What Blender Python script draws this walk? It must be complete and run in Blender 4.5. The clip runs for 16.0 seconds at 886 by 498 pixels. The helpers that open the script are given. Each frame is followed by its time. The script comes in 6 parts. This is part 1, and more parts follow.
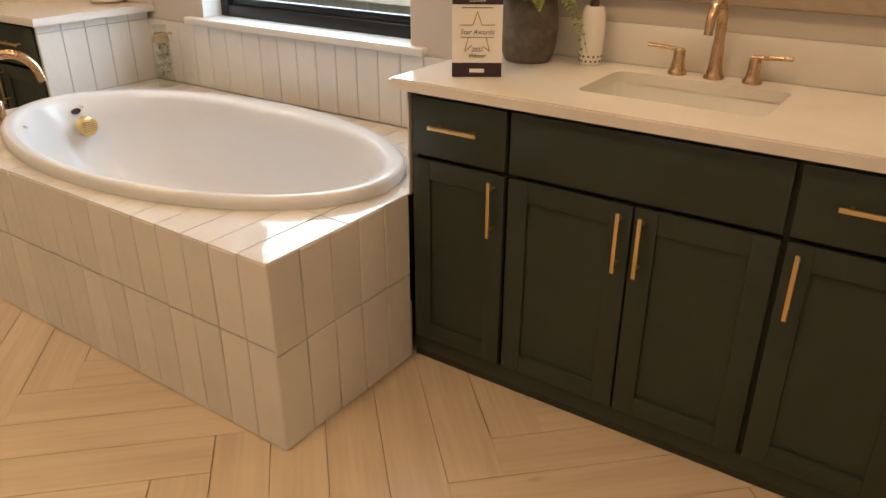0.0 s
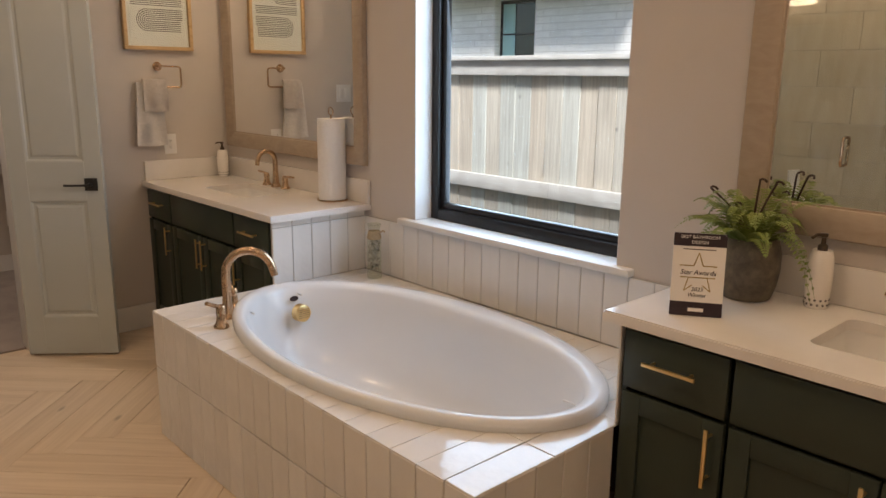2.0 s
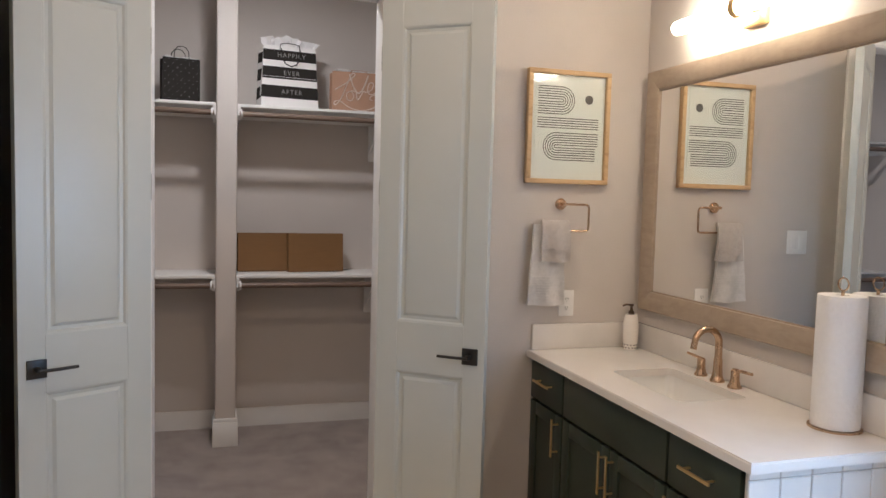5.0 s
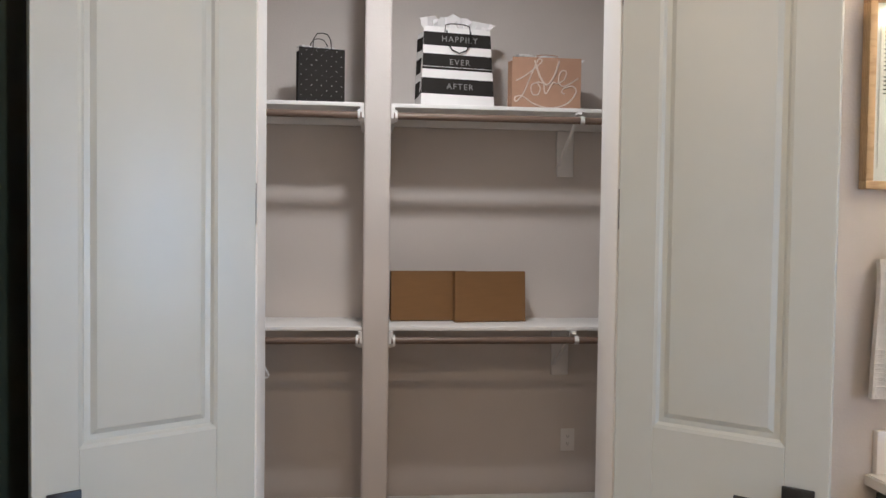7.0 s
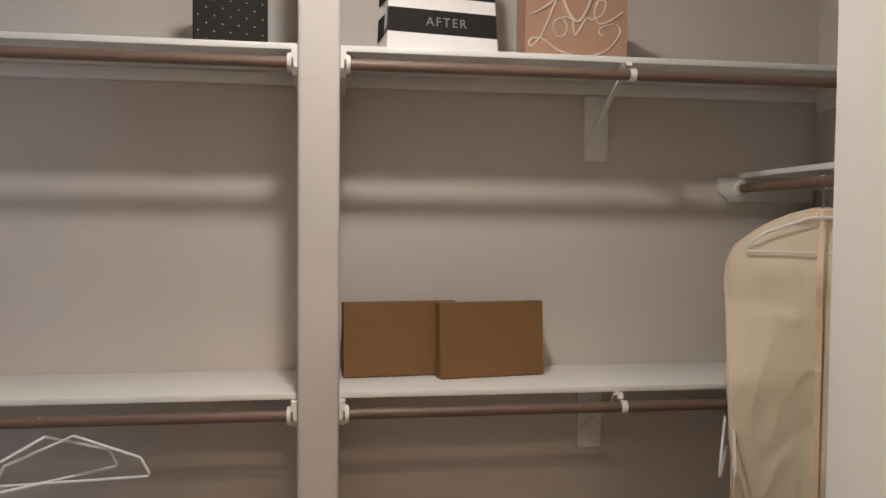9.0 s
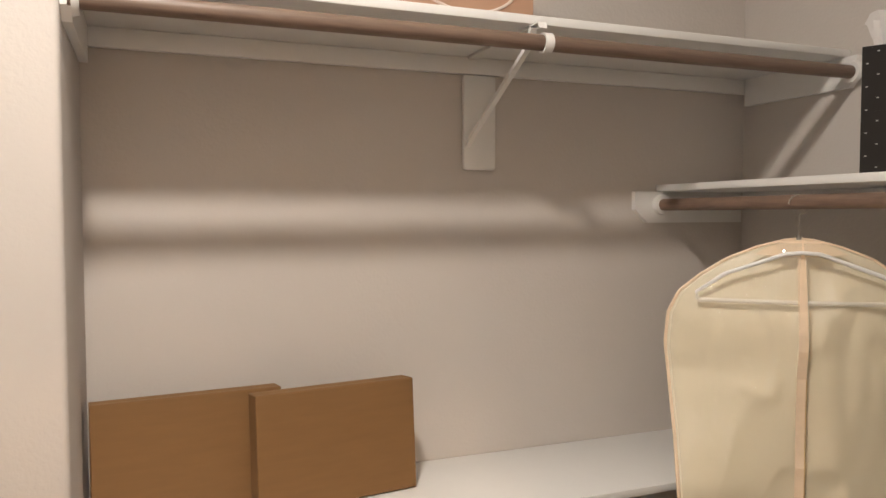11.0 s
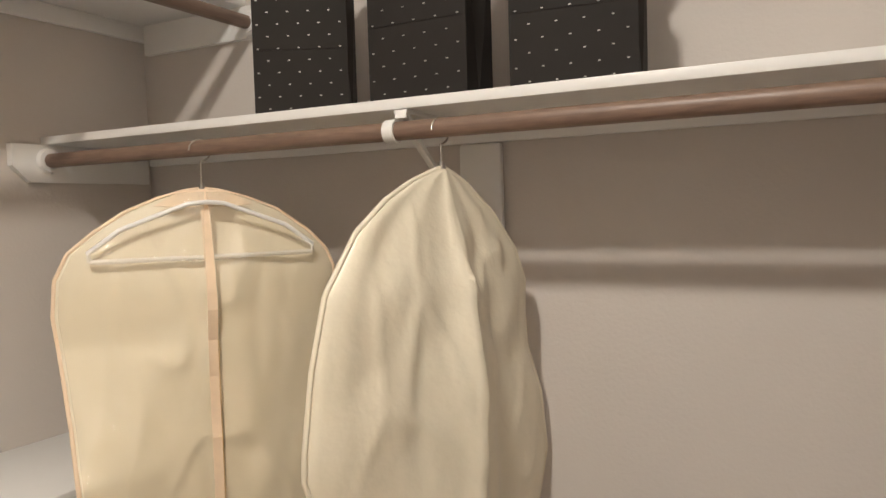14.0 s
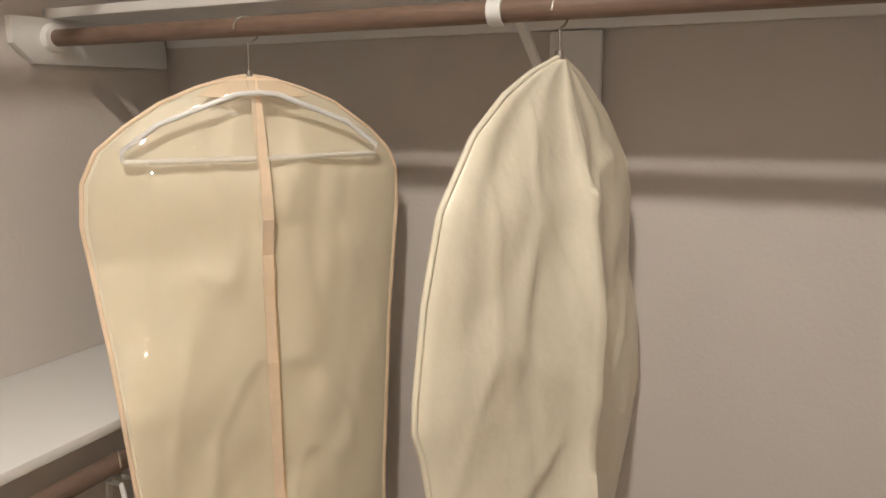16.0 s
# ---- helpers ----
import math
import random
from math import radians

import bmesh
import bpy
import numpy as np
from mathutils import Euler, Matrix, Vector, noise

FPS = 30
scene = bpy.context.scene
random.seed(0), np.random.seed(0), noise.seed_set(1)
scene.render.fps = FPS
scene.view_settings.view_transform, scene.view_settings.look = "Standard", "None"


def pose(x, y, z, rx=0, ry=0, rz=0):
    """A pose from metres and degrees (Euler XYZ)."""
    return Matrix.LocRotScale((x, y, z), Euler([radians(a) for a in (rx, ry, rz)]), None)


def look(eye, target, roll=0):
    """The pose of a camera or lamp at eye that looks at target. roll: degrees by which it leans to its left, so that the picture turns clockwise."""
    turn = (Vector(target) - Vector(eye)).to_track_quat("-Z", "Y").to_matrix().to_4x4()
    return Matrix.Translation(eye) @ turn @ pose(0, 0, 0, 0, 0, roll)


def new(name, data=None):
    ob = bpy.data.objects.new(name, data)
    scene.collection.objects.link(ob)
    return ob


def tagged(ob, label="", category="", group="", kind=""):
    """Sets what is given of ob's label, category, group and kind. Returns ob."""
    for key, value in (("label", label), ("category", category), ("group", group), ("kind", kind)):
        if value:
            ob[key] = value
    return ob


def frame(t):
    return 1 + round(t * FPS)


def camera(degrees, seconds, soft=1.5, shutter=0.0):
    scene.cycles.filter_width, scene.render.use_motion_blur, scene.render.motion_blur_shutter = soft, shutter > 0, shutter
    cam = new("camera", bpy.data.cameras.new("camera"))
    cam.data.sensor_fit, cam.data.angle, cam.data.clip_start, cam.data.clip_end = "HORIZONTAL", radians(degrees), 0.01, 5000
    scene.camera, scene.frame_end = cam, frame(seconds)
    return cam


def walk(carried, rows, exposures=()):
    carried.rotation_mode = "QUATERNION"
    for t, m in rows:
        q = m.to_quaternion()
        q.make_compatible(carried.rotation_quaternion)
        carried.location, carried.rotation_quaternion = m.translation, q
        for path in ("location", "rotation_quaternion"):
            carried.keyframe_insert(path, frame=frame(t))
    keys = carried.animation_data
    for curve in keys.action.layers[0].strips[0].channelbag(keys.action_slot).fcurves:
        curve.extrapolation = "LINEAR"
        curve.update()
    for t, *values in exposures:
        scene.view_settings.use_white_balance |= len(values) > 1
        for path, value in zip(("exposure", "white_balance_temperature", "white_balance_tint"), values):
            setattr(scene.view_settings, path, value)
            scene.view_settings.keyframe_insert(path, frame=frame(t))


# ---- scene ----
cam = camera(61.3, 16.0)
PATH = [
    (0, (-0.068, -0.817, 1.364), (1.419, 0.207, 0.504), 0.1),
    (0.5, (-0.088, -0.813, 1.417), (1.401, 0.218, 0.568), 0.2),
    (1, (-0.077, -0.797, 1.5), (1.428, 0.295, 0.762), 0.5),
    (1.5, (-0.1, -0.773, 1.524), (1.361, 0.467, 0.954), 0.6),
    (2, (-0.132, -0.682, 1.534), (1.188, 0.751, 1.083), 0.6),
    (2.5, (-0.136, -0.537, 1.55), (1.015, 1.057, 1.179), 0.8),
    (3, (-0.082, -0.335, 1.555), (0.956, 1.348, 1.259), 1.1),
    (3.5, (0.026, -0.1, 1.555), (0.969, 1.647, 1.315), 1.2),
    (4, (0.085, 0.128, 1.553), (0.905, 1.942, 1.354), 1.4),
    (4.5, (0.117, 0.405, 1.577), (0.805, 2.276, 1.417), 1.5),
    (5, (0.183, 0.68, 1.589), (0.765, 2.589, 1.451), 1.5),
    (5.2, (0.207, 0.783, 1.572), (0.735, 2.709, 1.45), 1.6),
    (7.3, (0.223, 2.139, 1.552), (0.399, 4.131, 1.492), 0.7),
    (7.5, (0.209, 2.265, 1.573), (0.382, 4.257, 1.511), 0.7),
    (7.6, (0.201, 2.308, 1.576), (0.377, 4.299, 1.521), 0.4),
    (8, (0.225, 2.551, 1.586), (0.419, 4.541, 1.524), 0.4),
    (8.2, (0.242, 2.672, 1.588), (0.449, 4.661, 1.526), 0.5),
    (10.3, (0.374, 3.838, 1.643), (0.857, 5.777, 1.548), 0.2),
    (10.5, (0.383, 3.903, 1.658), (0.915, 5.828, 1.564), 0.2),
    (11, (0.43, 4.043, 1.706), (1.169, 5.9, 1.614), -0.1),
    (11.5, (0.528, 4.115, 1.765), (1.537, 5.839, 1.669), -0.4),
    (12, (0.584, 4.144, 1.797), (1.857, 5.684, 1.703), -0.7),
    (12.5, (0.632, 4.142, 1.779), (2.127, 5.467, 1.694), -1.1),
    (13, (0.655, 4.165, 1.728), (2.315, 5.279, 1.647), -1.3),
    (13.5, (0.666, 4.166, 1.667), (2.402, 5.154, 1.582), -1.5),
    (14, (0.655, 4.157, 1.597), (2.425, 5.082, 1.485), -1.7),
    (14.5, (0.621, 4.156, 1.501), (2.406, 5.038, 1.313), -1.6),
    (15, (0.611, 4.189, 1.491), (2.391, 5.046, 1.178), -1.5),
    (15.5, (0.694, 4.293, 1.563), (2.465, 5.137, 1.175), -1.1),
    (16, (0.739, 4.43, 1.608), (2.507, 5.28, 1.215), -0.4),
]
walk(cam, [(t, look(eye, target, roll)) for t, eye, target, roll in PATH],
     exposures=[(0.0, 1.05, 7200, 13), (1.0, 0.90, 6650, 14), (1.5, 0.72, 6550, 14), (2.5, 0.50, 6450, 20), (3.5, 0.29, 6950, 28),
                (4.0, 0.41, 7700, 26), (4.5, 0.75, 6550, 16), (5.0, 1.14, 5280, 12), (7.5, 1.44, 5220, 10),
                (8.2, 1.36, 5450, 10), (10.4, 1.88, 5850, 10), (12.5, 2.37, 6000, 8), (14.5, 2.33, 5850, 8), (16.0, 2.27, 5850, 8)])

# ---- plan (metres) ----
XW = 2.115      # window wall
YA = 3.80       # wall with the closet door
YA2 = 3.92      # its closet side
YB = 5.82       # closet back wall
XR = 2.115      # closet right wall
XL = -1.25      # closet left wall
XG = -0.95      # shower glass
YS = -1.75      # wall behind the start
CEIL = 3.05

# ---- world, sun, lamps ----
world = bpy.data.worlds.new("overcast_sky")
scene.world = world
world.use_nodes = True
wn = world.node_tree.nodes
sky = wn.new("ShaderNodeTexSky")
sky.sky_type = "NISHITA"
sky.sun_disc = False
sky.sun_elevation = radians(40)
sky.sun_rotation = radians(218.7)
world.node_tree.links.new(sky.outputs[0], wn["Background"].inputs[0])
wn["Background"].inputs[1].default_value = 0.15

sun_data = bpy.data.lights.new("sun", "SUN")
sun_data.energy, sun_data.angle, sun_data.color = 5.0, radians(12), (1.0, 0.97, 0.93)
sun = new("sun", sun_data)
sun.matrix_world = look((-5.4, -7.5, 9.3), (0, 0, 0))


def area_lamp(name, m, size_x, size_y, watts, colour, shape="RECTANGLE"):
    data = bpy.data.lights.new(name, "AREA")
    data.shape, data.size, data.size_y, data.energy, data.color = shape, size_x, size_y, watts, colour
    ob = new(name, data)
    ob.matrix_world = m
    return ob


DOWNLIGHTS = ((0.15, 0.55), (0.35, -0.90), (0.55, 2.75), (-1.55, 1.45))
WARM = (1.0, 0.68, 0.39)
area_lamp("closet_ceiling_lamp", pose(0.365, 4.56, CEIL - 0.055), 0.16, 0.16, 9.6, (1.0, 0.86, 0.70), "DISK")
for lx, ly in DOWNLIGHTS:
    area_lamp("bath_downlight_lamp", pose(lx, ly, CEIL - 0.02), 0.13, 0.13, 6.5, WARM, "DISK")
# sky light in the window's opening
area_lamp("window_sky_lamp", look((2.288, 1.39, 1.45), (0.0, 1.39, 1.2)), 1.05, 1.1, 14, (0.60, 0.80, 1.0))


# ---- materials ----
def material(name, colour, rough=0.6, metal=0.0, vary=0.0, scale=6.0, bump=0.0, bump_scale=200.0, bump_dist=0.001,
             second=None, stretch=(1, 1, 1), per_object=0.0, coat=0.0, sheen=0.0, rough_vary=0.0, spec=0.5):
    m = bpy.data.materials.new(name)
    m.use_nodes = True
    nt = m.node_tree
    b = nt.nodes["Principled BSDF"]
    b.inputs["Base Color"].default_value = (*colour, 1)
    b.inputs["Roughness"].default_value = rough
    b.inputs["Metallic"].default_value = metal
    b.inputs["Coat Weight"].default_value = coat
    b.inputs["Specular IOR Level"].default_value = spec
    b.inputs["Sheen Weight"].default_value = sheen
    tc = nt.nodes.new("ShaderNodeTexCoord")
    mp = nt.nodes.new("ShaderNodeMapping")
    mp.inputs["Scale"].default_value = stretch
    nt.links.new(tc.outputs["Object"], mp.inputs["Vector"])
    if vary or second or per_object or rough_vary:
        n = nt.nodes.new("ShaderNodeTexNoise")
        n.inputs["Scale"].default_value = scale
        n.inputs["Detail"].default_value = 6
        n.inputs["Roughness"].default_value = 0.6
        nt.links.new(mp.outputs[0], n.inputs["Vector"])
        ramp = nt.nodes.new("ShaderNodeMapRange")
        ramp.inputs[1].default_value, ramp.inputs[2].default_value = 0.3, 0.7
        nt.links.new(n.outputs["Fac"], ramp.inputs[0])
        mix = nt.nodes.new("ShaderNodeMix")
        mix.data_type = "RGBA"
        mix.inputs["A"].default_value = (*colour, 1)
        other = second or tuple(max(0.0, c * (1 - vary)) for c in colour)
        mix.inputs["B"].default_value = (*other, 1)
        nt.links.new(ramp.outputs[0], mix.inputs["Factor"])
        out = mix.outputs["Result"]
        if per_object:
            info = nt.nodes.new("ShaderNodeObjectInfo")
            hsv = nt.nodes.new("ShaderNodeHueSaturation")
            mr = nt.nodes.new("ShaderNodeMapRange")
            mr.inputs[3].default_value, mr.inputs[4].default_value = 1 - per_object, 1 + per_object
            nt.links.new(info.outputs["Random"], mr.inputs[0])
            nt.links.new(mr.outputs[0], hsv.inputs["Value"])
            nt.links.new(out, hsv.inputs["Color"])
            out = hsv.outputs[0]
        nt.links.new(out, b.inputs["Base Color"])
        if rough_vary:
            rr = nt.nodes.new("ShaderNodeMapRange")
            rr.inputs[3].default_value, rr.inputs[4].default_value = rough - rough_vary, rough + rough_vary
            nt.links.new(n.outputs["Fac"], rr.inputs[0])
            nt.links.new(rr.outputs[0], b.inputs["Roughness"])
    if bump:
        n2 = nt.nodes.new("ShaderNodeTexNoise")
        n2.inputs["Scale"].default_value = bump_scale
        n2.inputs["Detail"].default_value = 3
        nt.links.new(mp.outputs[0], n2.inputs["Vector"])
        bp = nt.nodes.new("ShaderNodeBump")
        bp.inputs["Strength"].default_value = bump
        bp.inputs["Distance"].default_value = bump_dist
        nt.links.new(n2.outputs["Fac"], bp.inputs["Height"])
        nt.links.new(bp.outputs[0], b.inputs["Normal"])
    return m


def wood_material(name, light, dark, rough=0.5, along=(1, 12, 12), scale=3.0, per_object=0.1, bump=0.15, knots=True, ring_mix=0.42, tones=()):
    m = bpy.data.materials.new(name)
    m.use_nodes = True
    nt = m.node_tree
    b = nt.nodes["Principled BSDF"]
    b.inputs["Roughness"].default_value = rough
    tc = nt.nodes.new("ShaderNodeTexCoord")
    info = nt.nodes.new("ShaderNodeObjectInfo")
    add = nt.nodes.new("ShaderNodeVectorMath")
    add.operation = "MULTIPLY_ADD"
    add.inputs[1].default_value = (1, 1, 1)
    sc = nt.nodes.new("ShaderNodeVectorMath")
    sc.operation = "SCALE"
    sc.inputs[0].default_value = (7.3, 3.1, 5.7)
    nt.links.new(info.outputs["Random"], sc.inputs["Scale"])
    nt.links.new(tc.outputs["Object"], add.inputs[0])
    nt.links.new(sc.outputs[0], add.inputs[2])
    mp = nt.nodes.new("ShaderNodeMapping")
    mp.inputs["Scale"].default_value = along
    nt.links.new(add.outputs[0], mp.inputs["Vector"])
    n = nt.nodes.new("ShaderNodeTexNoise")
    n.inputs["Scale"].default_value, n.inputs["Detail"].default_value = scale, 8
    n.inputs["Roughness"].default_value, n.inputs["Distortion"].default_value = 0.62, 0.6
    nt.links.new(mp.outputs[0], n.inputs["Vector"])
    ring = nt.nodes.new("ShaderNodeTexWave")
    ring.wave_type, ring.bands_direction = "BANDS", "Y"
    ring.inputs["Scale"].default_value = scale * 0.7
    ring.inputs["Distortion"].default_value = 7.0
    ring.inputs["Detail"].default_value, ring.inputs["Detail Scale"].default_value = 3, 0.6
    nt.links.new(mp.outputs[0], ring.inputs["Vector"])
    avg = nt.nodes.new("ShaderNodeMix")
    avg.inputs["Factor"].default_value = ring_mix
    nt.links.new(n.outputs["Fac"], avg.inputs["A"])
    nt.links.new(ring.outputs["Fac"], avg.inputs["B"])
    cr = nt.nodes.new("ShaderNodeValToRGB")
    cr.color_ramp.elements[0].position, cr.color_ramp.elements[0].color = 0.22, (*dark, 1)
    cr.color_ramp.elements[1].position, cr.color_ramp.elements[1].color = 0.62, (*light, 1)
    nt.links.new(avg.outputs["Result"], cr.inputs[0])
    out = cr.outputs[0]
    if knots:
        v = nt.nodes.new("ShaderNodeTexVoronoi")
        v.inputs["Scale"].default_value = 1.0
        mk = nt.nodes.new("ShaderNodeMapping")
        mk.inputs["Scale"].default_value = (2.2, 5.5, 5.5)
        nt.links.new(add.outputs[0], mk.inputs["Vector"])
        nt.links.new(mk.outputs[0], v.inputs["Vector"])
        kr = nt.nodes.new("ShaderNodeMapRange")
        kr.inputs[1].default_value, kr.inputs[2].default_value = 0.03, 0.09
        kr.inputs[3].default_value, kr.inputs[4].default_value = 0.55, 1.0
        nt.links.new(v.outputs["Distance"], kr.inputs[0])
        mul = nt.nodes.new("ShaderNodeMix")
        mul.data_type, mul.blend_type = "RGBA", "MULTIPLY"
        mul.inputs["Factor"].default_value = 1
        nt.links.new(out, mul.inputs["A"])
        nt.links.new(kr.outputs[0], mul.inputs["B"])
        out = mul.outputs["Result"]
    if tones:
        fr = nt.nodes.new("ShaderNodeMath")
        fr.operation = "MULTIPLY"
        fr.inputs[1].default_value = 17.3
        fc = nt.nodes.new("ShaderNodeMath")
        fc.operation = "FRACT"
        nt.links.new(info.outputs["Random"], fr.inputs[0])
        nt.links.new(fr.outputs[0], fc.inputs[0])
        tn = nt.nodes.new("ShaderNodeValToRGB")
        tn.color_ramp.elements[0].color, tn.color_ramp.elements[1].color = (*tones[0], 1), (*tones[1], 1)
        nt.links.new(fc.outputs[0], tn.inputs[0])
        mt = nt.nodes.new("ShaderNodeMix")
        mt.data_type, mt.blend_type = "RGBA", "MULTIPLY"
        mt.inputs["Factor"].default_value = 1
        nt.links.new(out, mt.inputs["A"])
        nt.links.new(tn.outputs[0], mt.inputs["B"])
        out = mt.outputs["Result"]
    hsv = nt.nodes.new("ShaderNodeHueSaturation")
    mr = nt.nodes.new("ShaderNodeMapRange")
    mr.inputs[3].default_value, mr.inputs[4].default_value = 1 - per_object, 1 + per_object
    nt.links.new(info.outputs["Random"], mr.inputs[0])
    nt.links.new(mr.outputs[0], hsv.inputs["Value"])
    nt.links.new(out, hsv.inputs["Color"])
    nt.links.new(hsv.outputs[0], b.inputs["Base Color"])
    bp = nt.nodes.new("ShaderNodeBump")
    bp.inputs["Strength"].default_value, bp.inputs["Distance"].default_value = bump, 0.002
    nt.links.new(avg.outputs["Result"], bp.inputs["Height"])
    nt.links.new(bp.outputs[0], b.inputs["Normal"])
    return m


def brick_material(name, one, two, joint):
    """Painted brick on walls that face along x; courses of 75 mm."""
    m = bpy.data.materials.new(name)
    m.use_nodes = True
    nt = m.node_tree
    b = nt.nodes["Principled BSDF"]
    b.inputs["Roughness"].default_value = 0.75
    tc, sp, co = nt.nodes.new("ShaderNodeTexCoord"), nt.nodes.new("ShaderNodeSeparateXYZ"), nt.nodes.new("ShaderNodeCombineXYZ")
    nt.links.new(tc.outputs["Object"], sp.inputs[0])
    nt.links.new(sp.outputs["Y"], co.inputs["X"])
    nt.links.new(sp.outputs["Z"], co.inputs["Y"])
    br = nt.nodes.new("ShaderNodeTexBrick")
    br.inputs["Color1"].default_value, br.inputs["Color2"].default_value, br.inputs["Mortar"].default_value = (*one, 1), (*two, 1), (*joint, 1)
    br.inputs["Scale"].default_value, br.inputs["Mortar Size"].default_value = 1.0, 0.006
    br.inputs["Mortar Smooth"].default_value = 0.4
    br.inputs["Brick Width"].default_value, br.inputs["Row Height"].default_value = 0.21, 0.075
    nt.links.new(co.outputs[0], br.inputs["Vector"])
    n = nt.nodes.new("ShaderNodeTexNoise")
    n.inputs["Scale"].default_value, n.inputs["Detail"].default_value = 14, 6
    nt.links.new(tc.outputs["Object"], n.inputs["Vector"])
    mr = nt.nodes.new("ShaderNodeMapRange")
    mr.inputs[3].default_value, mr.inputs[4].default_value = 0.86, 1.06
    nt.links.new(n.outputs["Fac"], mr.inputs[0])
    hs = nt.nodes.new("ShaderNodeHueSaturation")
    nt.links.new(br.outputs["Color"], hs.inputs["Color"])
    nt.links.new(mr.outputs[0], hs.inputs["Value"])
    nt.links.new(hs.outputs[0], b.inputs["Base Color"])
    bp = nt.nodes.new("ShaderNodeBump")
    bp.invert = True
    bp.inputs["Strength"].default_value, bp.inputs["Distance"].default_value = 0.7, 0.006
    nt.links.new(br.outputs["Fac"], bp.inputs["Height"])
    nt.links.new(bp.outputs[0], b.inputs["Normal"])
    return m


def milky_material(name, film, amount, gloss):
    """A thin clear film with a little cloud in it and a wet gloss."""
    m = glass_material(name, (0.98, 0.96, 0.92), gloss)
    nt = m.node_tree
    out = nt.nodes["Material Output"]
    d, mx = nt.nodes.new("ShaderNodeBsdfTranslucent"), nt.nodes.new("ShaderNodeMixShader")
    d2, mx2 = nt.nodes.new("ShaderNodeBsdfDiffuse"), nt.nodes.new("ShaderNodeMixShader")
    d.inputs[0].default_value = d2.inputs[0].default_value = (*film, 1)
    mx2.inputs[0].default_value = 0.75
    nt.links.new(d.outputs[0], mx2.inputs[1])
    nt.links.new(d2.outputs[0], mx2.inputs[2])
    mx.inputs[0].default_value = amount
    nt.links.new(out.inputs[0].links[0].from_socket, mx.inputs[1])
    nt.links.new(mx2.outputs[0], mx.inputs[2])
    nt.links.new(mx.outputs[0], out.inputs[0])
    return m


def glass_material(name, tint=(1, 1, 1), gloss=0.08):
    m = bpy.data.materials.new(name)
    m.use_nodes = True
    nt = m.node_tree
    nt.nodes.remove(nt.nodes["Principled BSDF"])
    t, g, mx = nt.nodes.new("ShaderNodeBsdfTransparent"), nt.nodes.new("ShaderNodeBsdfGlossy"), nt.nodes.new("ShaderNodeMixShader")
    t.inputs[0].default_value = (*tint, 1)
    g.inputs["Roughness"].default_value = 0.02
    lw = nt.nodes.new("ShaderNodeLayerWeight")
    lw.inputs[0].default_value = 0.5
    pw = nt.nodes.new("ShaderNodeMath")
    pw.operation = "POWER"
    pw.inputs[1].default_value = 4.0
    ma = nt.nodes.new("ShaderNodeMath")
    ma.operation = "MULTIPLY_ADD"
    ma.inputs[1].default_value, ma.inputs[2].default_value = 0.7, gloss * 0.25
    nt.links.new(lw.outputs["Facing"], pw.inputs[0])
    nt.links.new(pw.outputs[0], ma.inputs[0])
    nt.links.new(ma.outputs[0], mx.inputs[0])
    nt.links.new(t.outputs[0], mx.inputs[1])
    nt.links.new(g.outputs[0], mx.inputs[2])
    nt.links.new(mx.outputs[0], nt.nodes["Material Output"].inputs[0])
    return m


def glow_material(name, colour, strength):
    m = bpy.data.materials.new(name)
    m.use_nodes = True
    b = m.node_tree.nodes["Principled BSDF"]
    b.inputs["Base Color"].default_value = (0.9, 0.9, 0.88, 1)
    b.inputs["Emission Color"].default_value = (*colour, 1)
    b.inputs["Emission Strength"].default_value = strength
    return m


